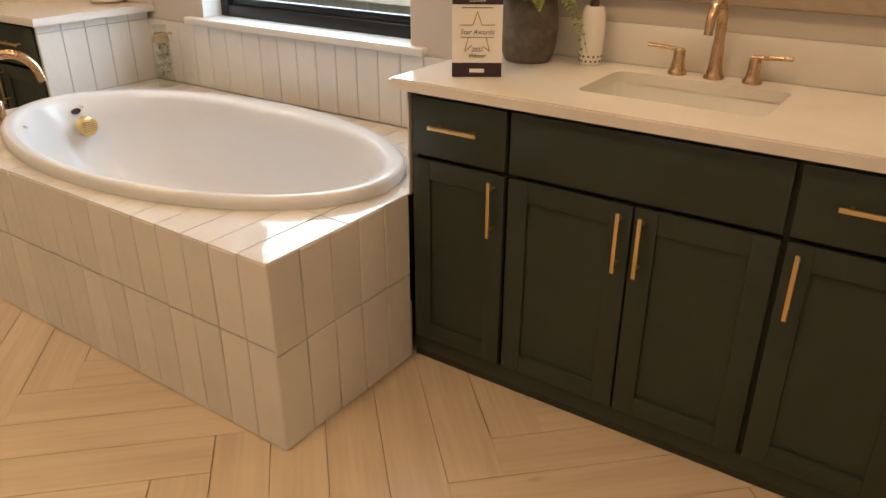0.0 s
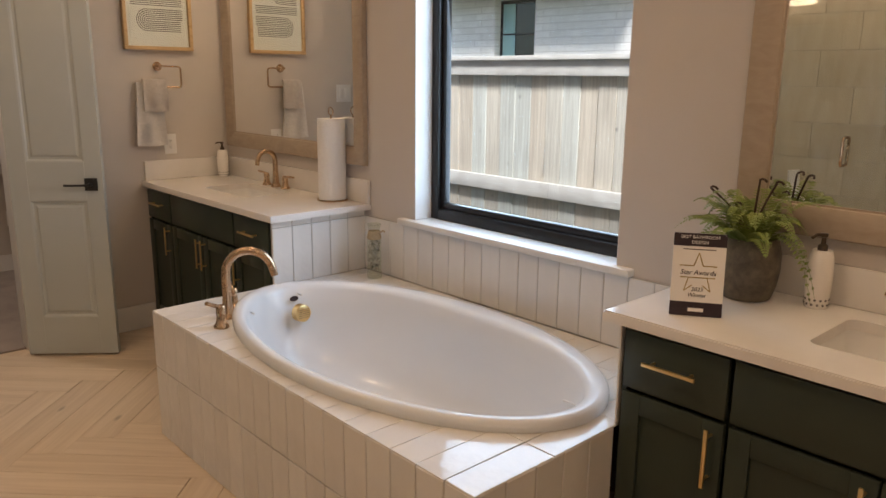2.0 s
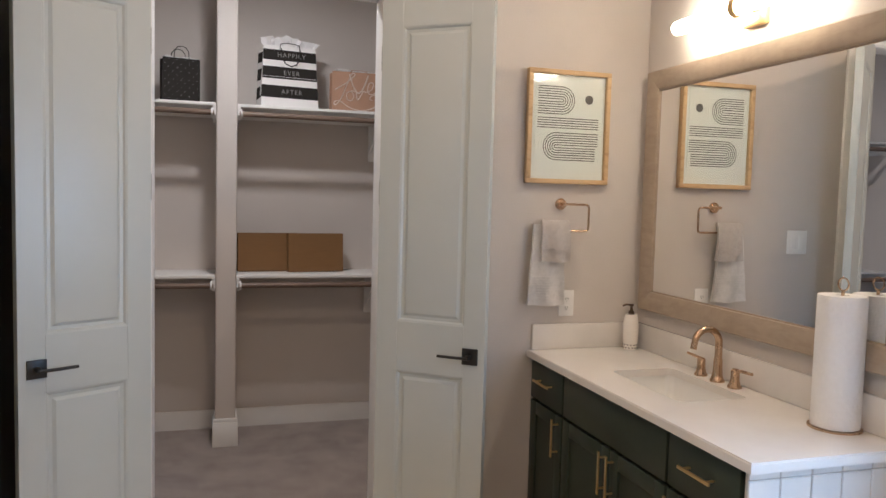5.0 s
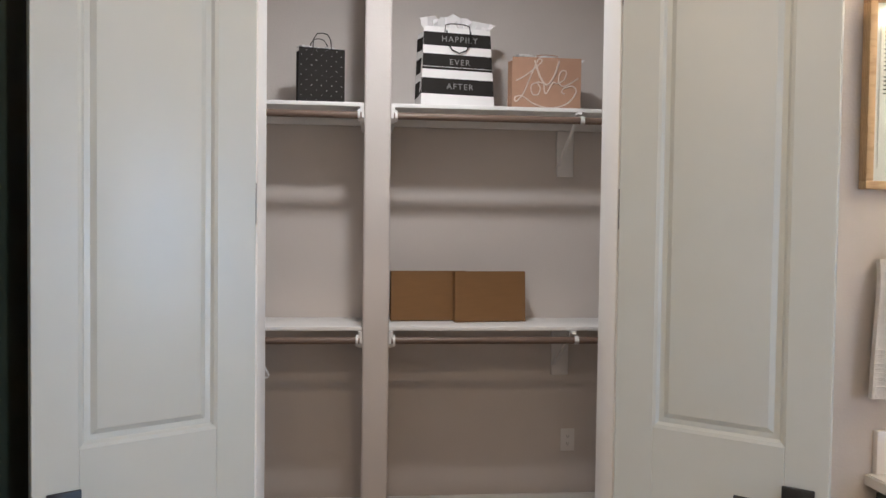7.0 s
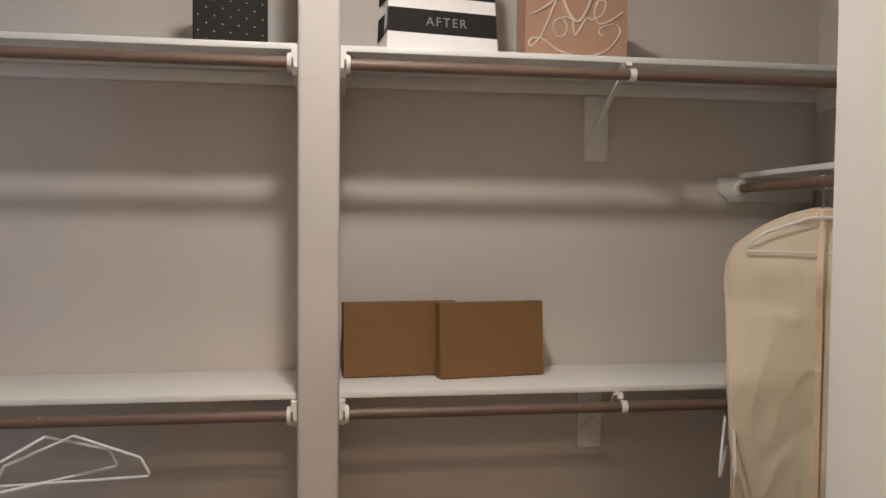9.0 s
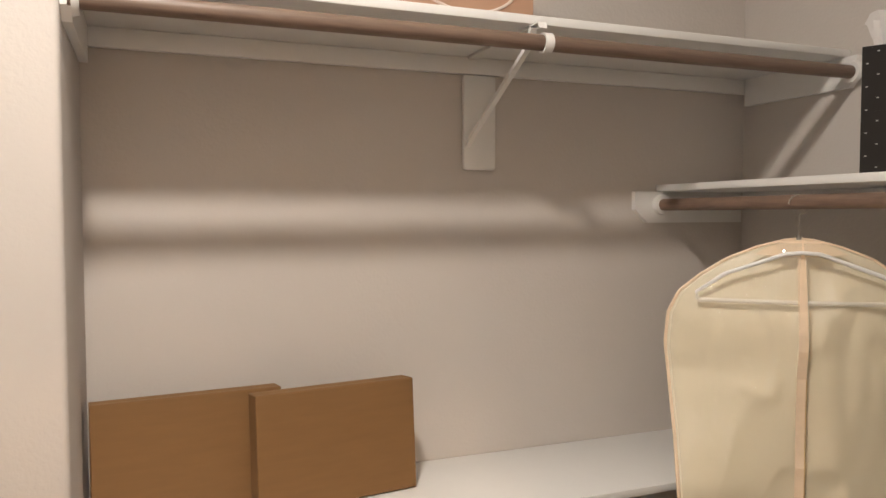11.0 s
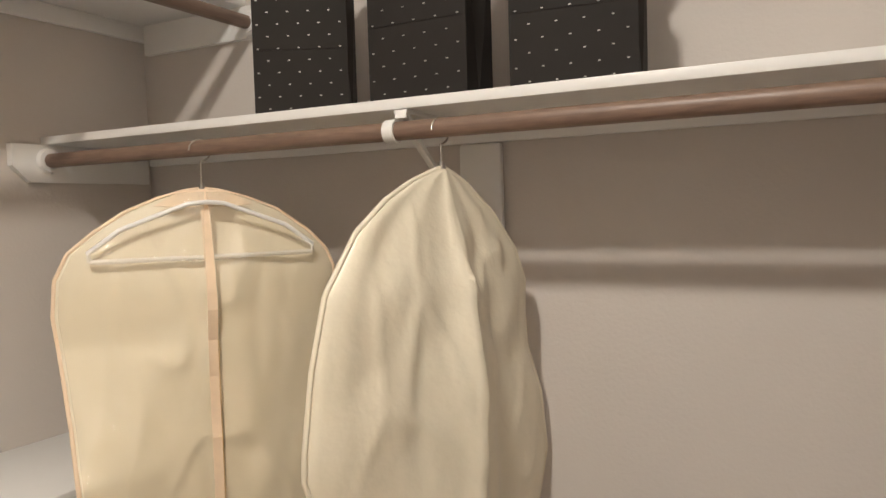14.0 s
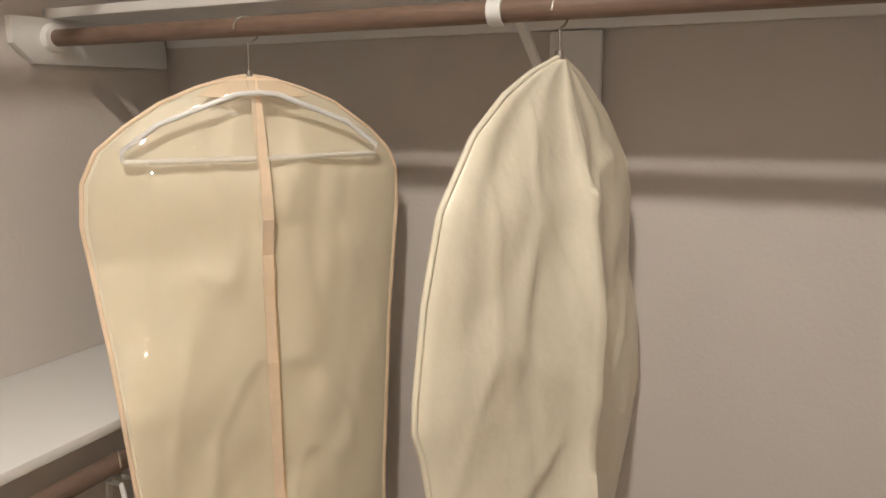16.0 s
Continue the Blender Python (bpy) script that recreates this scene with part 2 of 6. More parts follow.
M = dict(
    wall=material("wall_paint", (0.60, 0.555, 0.515), 0.85, vary=0.05, scale=2.0, bump=0.28, bump_scale=120, bump_dist=0.0025),
    ceiling=material("ceiling_paint", (0.75, 0.74, 0.72), 0.9, bump=0.3, bump_scale=90, bump_dist=0.002),
    white=material("white_trim_paint", (0.78, 0.77, 0.75), 0.38, vary=0.03, scale=9, bump=0.05, bump_scale=60),
    door=material("sage_grey_door_paint", (0.46, 0.49, 0.475), 0.34, vary=0.04, scale=5, bump=0.06, bump_scale=90),
    cabinet=material("dark_green_cabinet_paint", (0.036, 0.047, 0.034), 0.36, vary=0.18, scale=7, bump=0.05, bump_scale=120, spec=0.35),
    quartz=material("white_quartz", (0.80, 0.77, 0.73), 0.16, second=(0.66, 0.63, 0.60), scale=1.6, rough_vary=0.04),
    tile=material("glazed_white_tile", (0.74, 0.725, 0.70), 0.11, vary=0.07, scale=5, bump=0.6, bump_scale=11, bump_dist=0.005, per_object=0.05),
    grout=material("grey_grout", (0.50, 0.47, 0.43), 0.9, vary=0.2, scale=40, bump=0.3, bump_scale=300),
    floorjoint=material("plank_joint", (0.46, 0.365, 0.26), 0.8, vary=0.15, scale=30),
    acrylic=material("white_acrylic", (0.72, 0.735, 0.75), 0.22, vary=0.02, scale=4),
    porcelain=material("white_porcelain", (0.80, 0.79, 0.77), 0.1, vary=0.03, scale=5),
    gold=material("brushed_gold", (0.80, 0.58, 0.27), 0.34, 1.0, vary=0.04, scale=30),
    bronze=material("champagne_bronze", (0.62, 0.44, 0.29), 0.26, 1.0, vary=0.15, scale=25, rough_vary=0.08),
    darkpump=material("dark_bronze_metal", (0.16, 0.12, 0.09), 0.3, 1.0, vary=0.2, scale=30),
    black=material("black_metal", (0.012, 0.012, 0.012), 0.4, vary=0.2, scale=20),
    winframe=material("black_window_frame", (0.012, 0.012, 0.014), 0.35, vary=0.2, scale=10),
    mirror=material("mirror_silver", (0.90, 0.90, 0.89), 0.01, 1.0),
    mirrorframe=wood_material("driftwood_frame", (0.39, 0.315, 0.24), (0.31, 0.245, 0.185), 0.36, (6, 2, 6), 5, 0.05, 0.05, False, 0.04),
    valance=wood_material("woven_wood_valance", (0.30, 0.215, 0.15), (0.15, 0.10, 0.07), 0.8, (30, 2, 60), 6, 0.05, 0.5, False),
    oak=wood_material("light_oak", (0.60, 0.42, 0.22), (0.45, 0.29, 0.14), 0.5, (3, 12, 12), 6, 0.05, 0.15, False),
    rod=wood_material("stained_wood_rod", (0.185, 0.126, 0.094), (0.11, 0.073, 0.053), 0.42, (2, 30, 30), 5, 0.08, 0.06, False, 0.05),
    rod_side=wood_material("stained_wood_rod_side", (0.20, 0.132, 0.096), (0.12, 0.078, 0.056), 0.42, (30, 2, 30), 5, 0.08, 0.06, False, 0.05),
    plank=wood_material("wood_look_floor", (0.66, 0.545, 0.41), (0.52, 0.405, 0.285), 0.34, (0.8, 13, 13), 1.5, 0.035, 0.03, True, 0.05),
    carpet=material("grey_beige_carpet", (0.40, 0.34, 0.305), 0.95, second=(0.25, 0.205, 0.18), scale=5.0, bump=0.9, bump_scale=420, bump_dist=0.006, sheen=0.3),
    paper=material("white_art_paper", (0.80, 0.78, 0.74), 0.8, vary=0.03, scale=15),
    ink=material("brown_black_ink", (0.045, 0.035, 0.03), 0.7, vary=0.2, scale=50),
    greydot=material("grey_ink", (0.13, 0.115, 0.11), 0.7, vary=0.2, scale=40),
    towel=material("grey_white_terry", (0.76, 0.74, 0.72), 0.95, vary=0.15, scale=60, bump=0.9, bump_scale=500, bump_dist=0.004, sheen=0.4),
    towel2=material("taupe_terry", (0.55, 0.51, 0.48), 0.95, vary=0.15, scale=60, bump=0.9, bump_scale=500, bump_dist=0.004, sheen=0.4),
    papertowel=material("quilted_paper", (0.80, 0.79, 0.78), 0.9, vary=0.04, scale=50, bump=0.8, bump_scale=70, bump_dist=0.004),
    ceramic=material("white_ceramic", (0.80, 0.76, 0.71), 0.25, vary=0.04, scale=12),
    stonepot=material("mottled_stone_pot", (0.19, 0.155, 0.11), 0.6, second=(0.06, 0.052, 0.042), scale=22, bump=0.6, bump_scale=30, bump_dist=0.004),
    soil=material("dark_soil", (0.03, 0.022, 0.016), 0.95, vary=0.4, scale=80, bump=0.8, bump_scale=150, bump_dist=0.004),
    fern=material("fern_green", (0.13, 0.19, 0.035), 0.5, second=(0.26, 0.31, 0.07), scale=14),
    stem=material("brown_fern_stem", (0.06, 0.03, 0.02), 0.6, vary=0.3, scale=60),
    card=material("card_white", (0.82, 0.80, 0.77), 0.5, vary=0.02, scale=20),
    plum=material("dark_plum_print", (0.030, 0.016, 0.022), 0.5, vary=0.1, scale=30),
    goldprint=material("gold_print", (0.45, 0.33, 0.12), 0.4, 0.3, vary=0.2, scale=40),
    cardboard=material("brown_cardboard", (0.205, 0.107, 0.036), 0.8, vary=0.1, scale=8, stretch=(1, 1, 8), bump=0.15, bump_scale=120),
    blackbag=material("black_paper", (0.026, 0.023, 0.021), 0.7, vary=0.15, scale=10, bump=0.15, bump_scale=30, bump_dist=0.002, spec=0.15),
    silverdot=material("silver_foil_dots", (0.55, 0.53, 0.48), 0.35, 0.6),
    silverprint=material("grey_silver_print", (0.26, 0.25, 0.235), 0.5, 0.2, vary=0.1, scale=30),
    whitebag=material("white_paper_bag", (0.82, 0.80, 0.78), 0.5, vary=0.03, scale=10, bump=0.1, bump_scale=20, bump_dist=0.002),
    kraft=material("kraft_paper", (0.42, 0.25, 0.16), 0.7, vary=0.08, scale=25),
    foil=material("rose_gold_foil", (0.72, 0.62, 0.55), 0.35, 0.3),
    tissue=material("white_tissue", (0.83, 0.81, 0.80), 0.8, vary=0.05, scale=20),
    canvas=material("cream_canvas", (0.77, 0.71, 0.565), 0.42, vary=0.06, scale=7, bump=0.45, bump_scale=22, bump_dist=0.006),
    canvasedge=material("peach_cotton_binding", (0.83, 0.66, 0.48), 0.7, vary=0.08, scale=40),
    vinyl=milky_material("clear_vinyl", (0.80, 0.74, 0.60), 0.26, 0.30),
    plastic=material("white_plastic", (0.80, 0.79, 0.77), 0.35, vary=0.02, scale=20),
    steel=material("steel_wire", (0.45, 0.42, 0.38), 0.3, 1.0),
    glass=glass_material("window_glass", (0.96, 0.99, 0.99), 0.1),
    showerglass=glass_material("shower_glass", (0.95, 0.98, 0.96), 0.15),
    showertile=material("beige_marble_tile", (0.52, 0.465, 0.37), 0.25, second=(0.43, 0.375, 0.29), scale=2.2, stretch=(1, 6, 1), per_object=0.05),
    fence=wood_material("weathered_cedar", (0.66, 0.625, 0.57), (0.42, 0.38, 0.335), 0.85, (7, 7, 0.6), 2.4, 0.07, 0.3, True, 0.10, ((0.90, 0.98, 1.0), (1.0, 0.93, 0.84))),
    rail=wood_material("weathered_rail", (0.68, 0.66, 0.62), (0.52, 0.49, 0.45), 0.85, (7, 1, 7), 2.2, 0.12, 0.3, False, 0.12),
    siding=brick_material("white_painted_brick", (0.86, 0.84, 0.80), (0.80, 0.78, 0.73), (0.66, 0.64, 0.60)),
    curtain=material("pale_teal_curtain", (0.36, 0.58, 0.56), 0.8, vary=0.08, scale=9),
    shingle=material("grey_shingles", (0.19, 0.20, 0.22), 0.9, second=(0.29, 0.30, 0.32), scale=9, bump=0.6, bump_scale=60, bump_dist=0.006),
    fascia=material("grey_fascia_paint", (0.34, 0.35, 0.34), 0.6, vary=0.06, scale=8),
    darkglass=material("dark_house_window", (0.02, 0.035, 0.04), 0.06, vary=0.3, scale=3),
    grass=material("lawn", (0.07, 0.10, 0.035), 0.95, second=(0.12, 0.12, 0.06), scale=5, bump=0.9, bump_scale=120, bump_dist=0.02),
    shell=material("sea_shells", (0.78, 0.74, 0.66), 0.5, second=(0.13, 0.12, 0.09), scale=34, bump=0.4, bump_scale=60, bump_dist=0.003),
    vaseglass=glass_material("vase_glass", (0.93, 0.95, 0.90), 0.2),
    burlap=material("burlap", (0.50, 0.39, 0.25), 0.95, vary=0.3, scale=120, bump=0.8, bump_scale=300, bump_dist=0.003),
    blue=material("blue_towel_cloth", (0.04, 0.10, 0.24), 0.95, vary=0.2, scale=50, bump=0.8, bump_scale=400, bump_dist=0.004),
    tube=glow_material("lit_opal_tube", (1.0, 0.77, 0.48), 15.0),
)


# ---- mesh helpers ----
def box(bm, x0, x1, y0, y1, z0, z1, bevel=0.0, segs=2):
    ret = bmesh.ops.create_cube(bm, size=1.0)
    vs = ret["verts"]
    for v in vs:
        v.co = Vector(((x0 + x1) / 2 + v.co.x * (x1 - x0), (y0 + y1) / 2 + v.co.y * (y1 - y0), (z0 + z1) / 2 + v.co.z * (z1 - z0)))
    if bevel:
        es = list({e for v in vs for e in v.link_edges})
        bmesh.ops.bevel(bm, geom=es, offset=bevel, segments=segs, affect="EDGES", profile=0.5)
    return bm


def cyl(bm, a, b, r, r2=None, segs=20, cap=True):
    a, b = Vector(a), Vector(b)
    d = b - a
    m = Matrix.Translation((a + b) / 2) @ d.to_track_quat("Z", "Y").to_matrix().to_4x4()
    bmesh.ops.create_cone(bm, cap_ends=cap, segments=segs, radius1=r, radius2=r if r2 is None else r2, depth=d.length, matrix=m)
    return bm


def lathe(bm, profile, at=(0, 0, 0), segs=28, sx=1.0, sy=1.0):
    rings = []
    for r, z in profile:
        if r < 1e-6:
            rings.append([bm.verts.new((at[0], at[1], at[2] + z))])
        else:
            rings.append([bm.verts.new((at[0] + sx * r * math.cos(2 * math.pi * k / segs), at[1] + sy * r * math.sin(2 * math.pi * k / segs), at[2] + z)) for k in range(segs)])
    for p, q in zip(rings, rings[1:]):
        for k in range(segs):
            a, b = p[k % len(p)], p[(k + 1) % len(p)]
            c, d = q[(k + 1) % len(q)], q[k % len(q)]
            f = [v for n, v in enumerate((a, b, c, d)) if v not in (a, b, c, d)[:n]]
            if len(f) > 2:
                bm.faces.new(f)
    return bm


def tube(bm, pts, r, segs=10, r_end=None, cap=True):
    pts = [Vector(p) for p in pts]
    rings, side = [], None
    for n, p in enumerate(pts):
        d = (pts[min(n + 1, len(pts) - 1)] - pts[max(n - 1, 0)]).normalized()
        if side is None:
            side = d.orthogonal().normalized()
        side = (side - d * side.dot(d)).normalized()
        up = d.cross(side)
        rad = r if r_end is None else r + (r_end - r) * n / (len(pts) - 1)
        rings.append([bm.verts.new(p + rad * (math.cos(2 * math.pi * k / segs) * side + math.sin(2 * math.pi * k / segs) * up)) for k in range(segs)])
    for p, q in zip(rings, rings[1:]):
        for k in range(segs):
            bm.faces.new((p[k], p[(k + 1) % segs], q[(k + 1) % segs], q[k]))
    if cap:
        bm.faces.new(rings[0][::-1])
        bm.faces.new(rings[-1])
    return bm


def prism(bm, outline, z0, z1):
    """An upright prism over an outline of (x, y)."""
    a = [bm.verts.new((x, y, z0)) for x, y in outline]
    b = [bm.verts.new((x, y, z1)) for x, y in outline]
    n = len(outline)
    bm.faces.new(a[::-1])
    bm.faces.new(b)
    for k in range(n):
        bm.faces.new((a[k], a[(k + 1) % n], b[(k + 1) % n], b[k]))
    return bm


def arc(cx, cz, r, a0, a1, n=14):
    return [(cx + r * math.cos(radians(a0 + (a1 - a0) * k / n)), cz + r * math.sin(radians(a0 + (a1 - a0) * k / n))) for k in range(n + 1)]


def mesh_object(name, bm, mat, smooth=None):
    bmesh.ops.recalc_face_normals(bm, faces=bm.faces)
    me = bpy.data.meshes.new(name)
    bm.to_mesh(me)
    bm.free()
    me.materials.append(mat)
    if smooth:
        for p in me.polygons:
            p.use_smooth = True
        me.set_sharp_from_angle(angle=radians(smooth))
    return new(name, me)


def part(name, bm, mat, parent, label="", smooth=35):
    ob = mesh_object(name, bm, mat, smooth)
    ob.parent = parent
    if label:
        tagged(ob, label)
    return ob


def thing(name, m, label, category, group=""):
    ob = new(name)
    ob.empty_display_size = 0.05
    ob.matrix_world = m
    return tagged(ob, label, category, group)


def structure(name, bm, mat, label, category, smooth=None):
    return tagged(mesh_object(name, bm, mat, smooth), label, category, kind="structure")


def piece(name, me, parent, m):
    ob = new(name, me)
    ob.parent = parent
    ob.matrix_local = m
    return ob


def B():
    return bmesh.new()


def text_mesh(bm, body, size, depth, m, shear=0.0, spacing=1.0):
    """Adds raised letters in Blender's own font, lying in the x-z plane of m, facing -y, centred."""
    cu = bpy.data.curves.new("lettering", "FONT")
    cu.body, cu.size, cu.extrude, cu.align_x, cu.align_y, cu.shear, cu.space_character = body, size, depth, "CENTER", "CENTER", shear, spacing
    cu.resolution_u = 3
    ob = bpy.data.objects.new("lettering", cu)
    me = bpy.data.meshes.new_from_object(ob)
    me.transform(m @ Matrix.Rotation(radians(90), 4, "X"))
    bm.from_mesh(me)
    bpy.data.objects.remove(ob)
    bpy.data.curves.remove(cu)
    bpy.data.meshes.remove(me)
    return bm


# ---- setting ----
TH = 0.19
# window wall with its opening
WY0, WY1, WZ0, WZ1 = 0.825, 1.955, 0.845, 2.06
bm = B()
box(bm, XW, XW + TH, YS - TH, WY0, 0, CEIL)
box(bm, XW, XW + TH, WY1, YA, 0, CEIL)
box(bm, XW, XW + TH, WY0, WY1, 0, WZ0)
box(bm, XW, XW + TH, WY0, WY1, WZ1, CEIL)
structure("wall_east", bm, M["wall"], "greige painted wall with the window opening", "wall")
# wall with the closet doorway
DX0, DX1, DZ = -0.055, 0.845, 2.42
bm = B()
box(bm, -2.4, DX0 - 0.02, YA, YA2, 0, CEIL)
box(bm, DX1 + 0.02, XW + TH, YA, YA2, 0, CEIL)
box(bm, DX0 - 0.02, DX1 + 0.02, YA, YA2, DZ + 0.02, CEIL)
structure("wall_north", bm, M["wall"], "greige painted wall with the closet doorway", "wall")
bm = B()
box(bm, -2.4, XW, YS - TH, YS, 0, CEIL)
structure("wall_south", bm, M["wall"], "plain greige painted wall", "wall")
bm = B()
box(bm, XG - 0.06, XG + 0.06, YS, 0.36, 0, CEIL)
box(bm, XG - 0.06, XG + 0.06, 2.66, YA, 0, CEIL)
structure("wall_west", bm, M["wall"], "greige painted wall beside the shower", "wall")
# closet walls
bm = B()
box(bm, XL - TH, XR + TH, YB, YB + TH, 0, CEIL)
structure("wall_closet_back", bm, M["wall"], "greige painted closet wall with orange-peel texture", "wall")
bm = B()
box(bm, XR, XR + TH, YA2, YB, 0, CEIL)
structure("wall_closet_east", bm, M["wall"], "greige painted closet wall", "wall")
bm = B()
box(bm, XL - TH, XL, YA2, YB, 0, CEIL)
structure("wall_closet_west", bm, M["wall"], "greige painted closet wall", "wall")
bm = B()
box(bm, 0.182, 0.306, 5.412, YB - 0.001, 0, CEIL - 0.001, 0.012, 3)
structure("wall_closet_stub", bm, M["wall"], "narrow greige stub wall between two runs of closet shelves", "wall", 40)
bm = B()
box(bm, -2.4, XW + TH, YS - TH, YB + TH, CEIL, CEIL + 0.1)
structure("ceiling", bm, M["ceiling"], "white textured ceiling", "ceiling")
bm = B()
box(bm, -2.4, XW + TH, YS - TH, YA + 0.06, -0.1, -0.006)
floor = structure("floor", bm, M["floorjoint"], "light wood-look planks laid in herringbone", "floor")
bm = B()
box(bm, XL - TH, XR + TH, YA + 0.06, YB + TH, -0.1, 0.010)
structure("floor_closet", bm, M["carpet"], "grey-beige cut-pile carpet", "carpet")

# baseboards
def baseboard(bm, x0, x1, y0, y1, h=0.135, t=0.016, side="y-"):
    if side == "y-":
        box(bm, x0, x1, y0 - t, y0, 0.0, h, 0.004)
    elif side == "x-":
        box(bm, x0 - t, x0, y0, y1, 0.0, h, 0.004)
    elif side == "x+":
        box(bm, x0, x0 + t, y0, y1, 0.0, h, 0.004)
    else:
        box(bm, x0, x1, y0, y0 + t, 0.0, h, 0.004)


bm = B()
baseboard(bm, DX1 + 0.08, 1.565, YA - 0.001, 0, 0.15)
baseboard(bm, -0.529, DX0 - 0.09, YA - 0.001, 0, 0.15)
baseboard(bm, XG + 0.061, 0, YS, 0.3, 0.15, side="x+")
baseboard(bm, XG + 0.061, 0, 2.72, 3.285, 0.15, side="x+")
structure("baseboard", bm, M["white"], "white painted baseboard", "baseboard", 40)
bm = B()
baseboard(bm, XL, 0.181, YB - 0.001, 0)
baseboard(bm, 0.308, XR, YB - 0.001, 0)
baseboard(bm, XR - 0.001, 0, YA2, YB - 0.02, side="x-")
baseboard(bm, XL + 0.001, 0, YA2, YB - 0.02, side="x+")
structure("baseboard_closet", bm, M["white"], "white painted closet baseboard", "baseboard", 40)
bm = B()
for h0, h1, g in ((0.010, 0.165, 0.014), (0.165, 0.188, 0.009)):
    box(bm, 0.182 - g, 0.306 + g, 5.412 - g, 5.60, h0, h1, 0.004)
structure("trim_stub_base", bm, M["white"], "white base trim round the stub wall", "trim", 40)

# door lining and casing
bm = B()
box(bm, DX0 - 0.02, DX0, YA - 0.012, YA2 + 0.01, 0, DZ, 0.002)
box(bm, DX1, DX1 + 0.02, YA - 0.012, YA2 + 0.01, 0, DZ, 0.002)
box(bm, DX0 - 0.02, DX1 + 0.02, YA - 0.012, YA2 + 0.01, DZ, DZ + 0.02, 0.002)
for y0, y1 in ((YA - 0.018, YA - 0.0005), (YA2 + 0.0005, YA2 + 0.018)):
    box(bm, DX0 - 0.09, DX0 - 0.008, y0, y1, 0, DZ + 0.09, 0.004)
    box(bm, DX1 + 0.008, DX1 + 0.09, y0, y1, 0, DZ + 0.09, 0.004)
    box(bm, DX0 - 0.008, DX1 + 0.008, y0, y1, DZ + 0.008, DZ + 0.09, 0.004)
structure("trim_door_casing", bm, M["white"], "white painted door lining and casing", "trim", 40)

# window
win = tagged(new("window_1"), "large black-framed fixed window over the tub", "window", kind="structure")
win.matrix_world = pose(2.215, 0, 0)
bm = B()
for a in ((0, 0.06, WY0, WY0 + 0.05, WZ0, WZ1), (0, 0.06, WY1 - 0.05, WY1, WZ0, WZ1), (0, 0.06, WY0 + 0.05, WY1 - 0.05, WZ0, WZ0 + 0.075), (0, 0.06, WY0 + 0.05, WY1 - 0.05, WZ1 - 0.05, WZ1)):
    box(bm, *a, 0.004)
part("window_frame", bm, M["winframe"], win)
bm = B()
i0, i1, k0, k1 = WY0 + 0.05, WY1 - 0.05, WZ0 + 0.075, WZ1 - 0.05
for a in ((0.018, 0.05, i0, i0 + 0.03, k0, k1), (0.018, 0.05, i1 - 0.03, i1, k0, k1), (0.018, 0.05, i0 + 0.03, i1 - 0.03, k0, k0 + 0.03), (0.018, 0.05, i0 + 0.03, i1 - 0.03, k1 - 0.03, k1)):
    box(bm, *a, 0.004)
part("sash", bm, M["winframe"], win)
bm = B()
box(bm, 0.030, 0.036, i0 + 0.028, i1 - 0.028, k0 + 0.028, k1 - 0.028)
pane = part("pane", bm, M["glass"], win)
pane.visible_shadow = False
bm = B()
box(bm, 2.078, 2.217, 0.752, 2.046, 0.843, 0.872, 0.006)
structure("window_sill", bm, M["white"], "white painted window stool over the tub tiles", "window sill", 40)
bm = B()
box(bm, XW + 0.001, 2.217, WY0 - 0.012, WY0 + 0.003, 0.873, WZ1)
box(bm, XW + 0.001, 2.217, WY1 - 0.003, WY1 + 0.012, 0.873, WZ1)
structure("trim_window_reveal", bm, M["white"], "white painted window reveal", "trim")

# window shade rolled up into its valance
shade = thing("window_shade", pose(2.066, 1.39, 1.94), "brown woven-wood window shade raised into its valance", "window shade")
bm = B()
box(bm, 0, 0.047, -0.63, 0.618, 0.005, 0.105, 0.004)
part("valance", bm, M["valance"], shade)
bm = B()
box(bm, 0.012, 0.04, -0.60, 0.60, -0.012, 0.004, 0.003)
part("bottom_bar", bm, M["valance"], shade)

BASE = {}


def unit(name, at, label, category, group=""):
    """A thing whose parts are given in world places."""
    ob = thing(name, pose(*at), label, category, group)
    BASE[ob.name] = Vector(at)
    return ob


def wpart(name, bm, mat, parent, label="", smooth=35):
    off = BASE[parent.name]
    bmesh.ops.translate(bm, verts=bm.verts, vec=-off)
    ob = part(name, bm, mat, parent, label, smooth)
    BASE[ob.name] = off
    return ob


# ---- bathroom things ----
XF = 1.567   # cabinet door faces


def pull(parent, x, y, z, length, upright, mat):
    """A slim flat bar pull on two posts, standing off to -x."""
    bm = B()
    h = length / 2
    w = 0.0055
    if upright:
        box(bm, x - 0.033, x - 0.026, y - w, y + w, z - h, z + h, 0.0018)
    else:
        box(bm, x - 0.033, x - 0.026, y - h, y + h, z - w, z + w, 0.0018)
    for s in (-h * 0.72, h * 0.72):
        p = (x, y, z + s) if upright else (x, y + s, z)
        cyl(bm, p, (x - 0.028, p[1], p[2]), 0.0042, segs=10)
    return wpart("pull", bm, mat, parent, "brushed gold bar pull")


def slab_front(name, y0, y1, z0, z1, parent):
    bm = B()
    box(bm, XF, XF + 0.019, y0, y1, z0, z1, 0.003)
    return wpart(name, bm, M["cabinet"], parent)


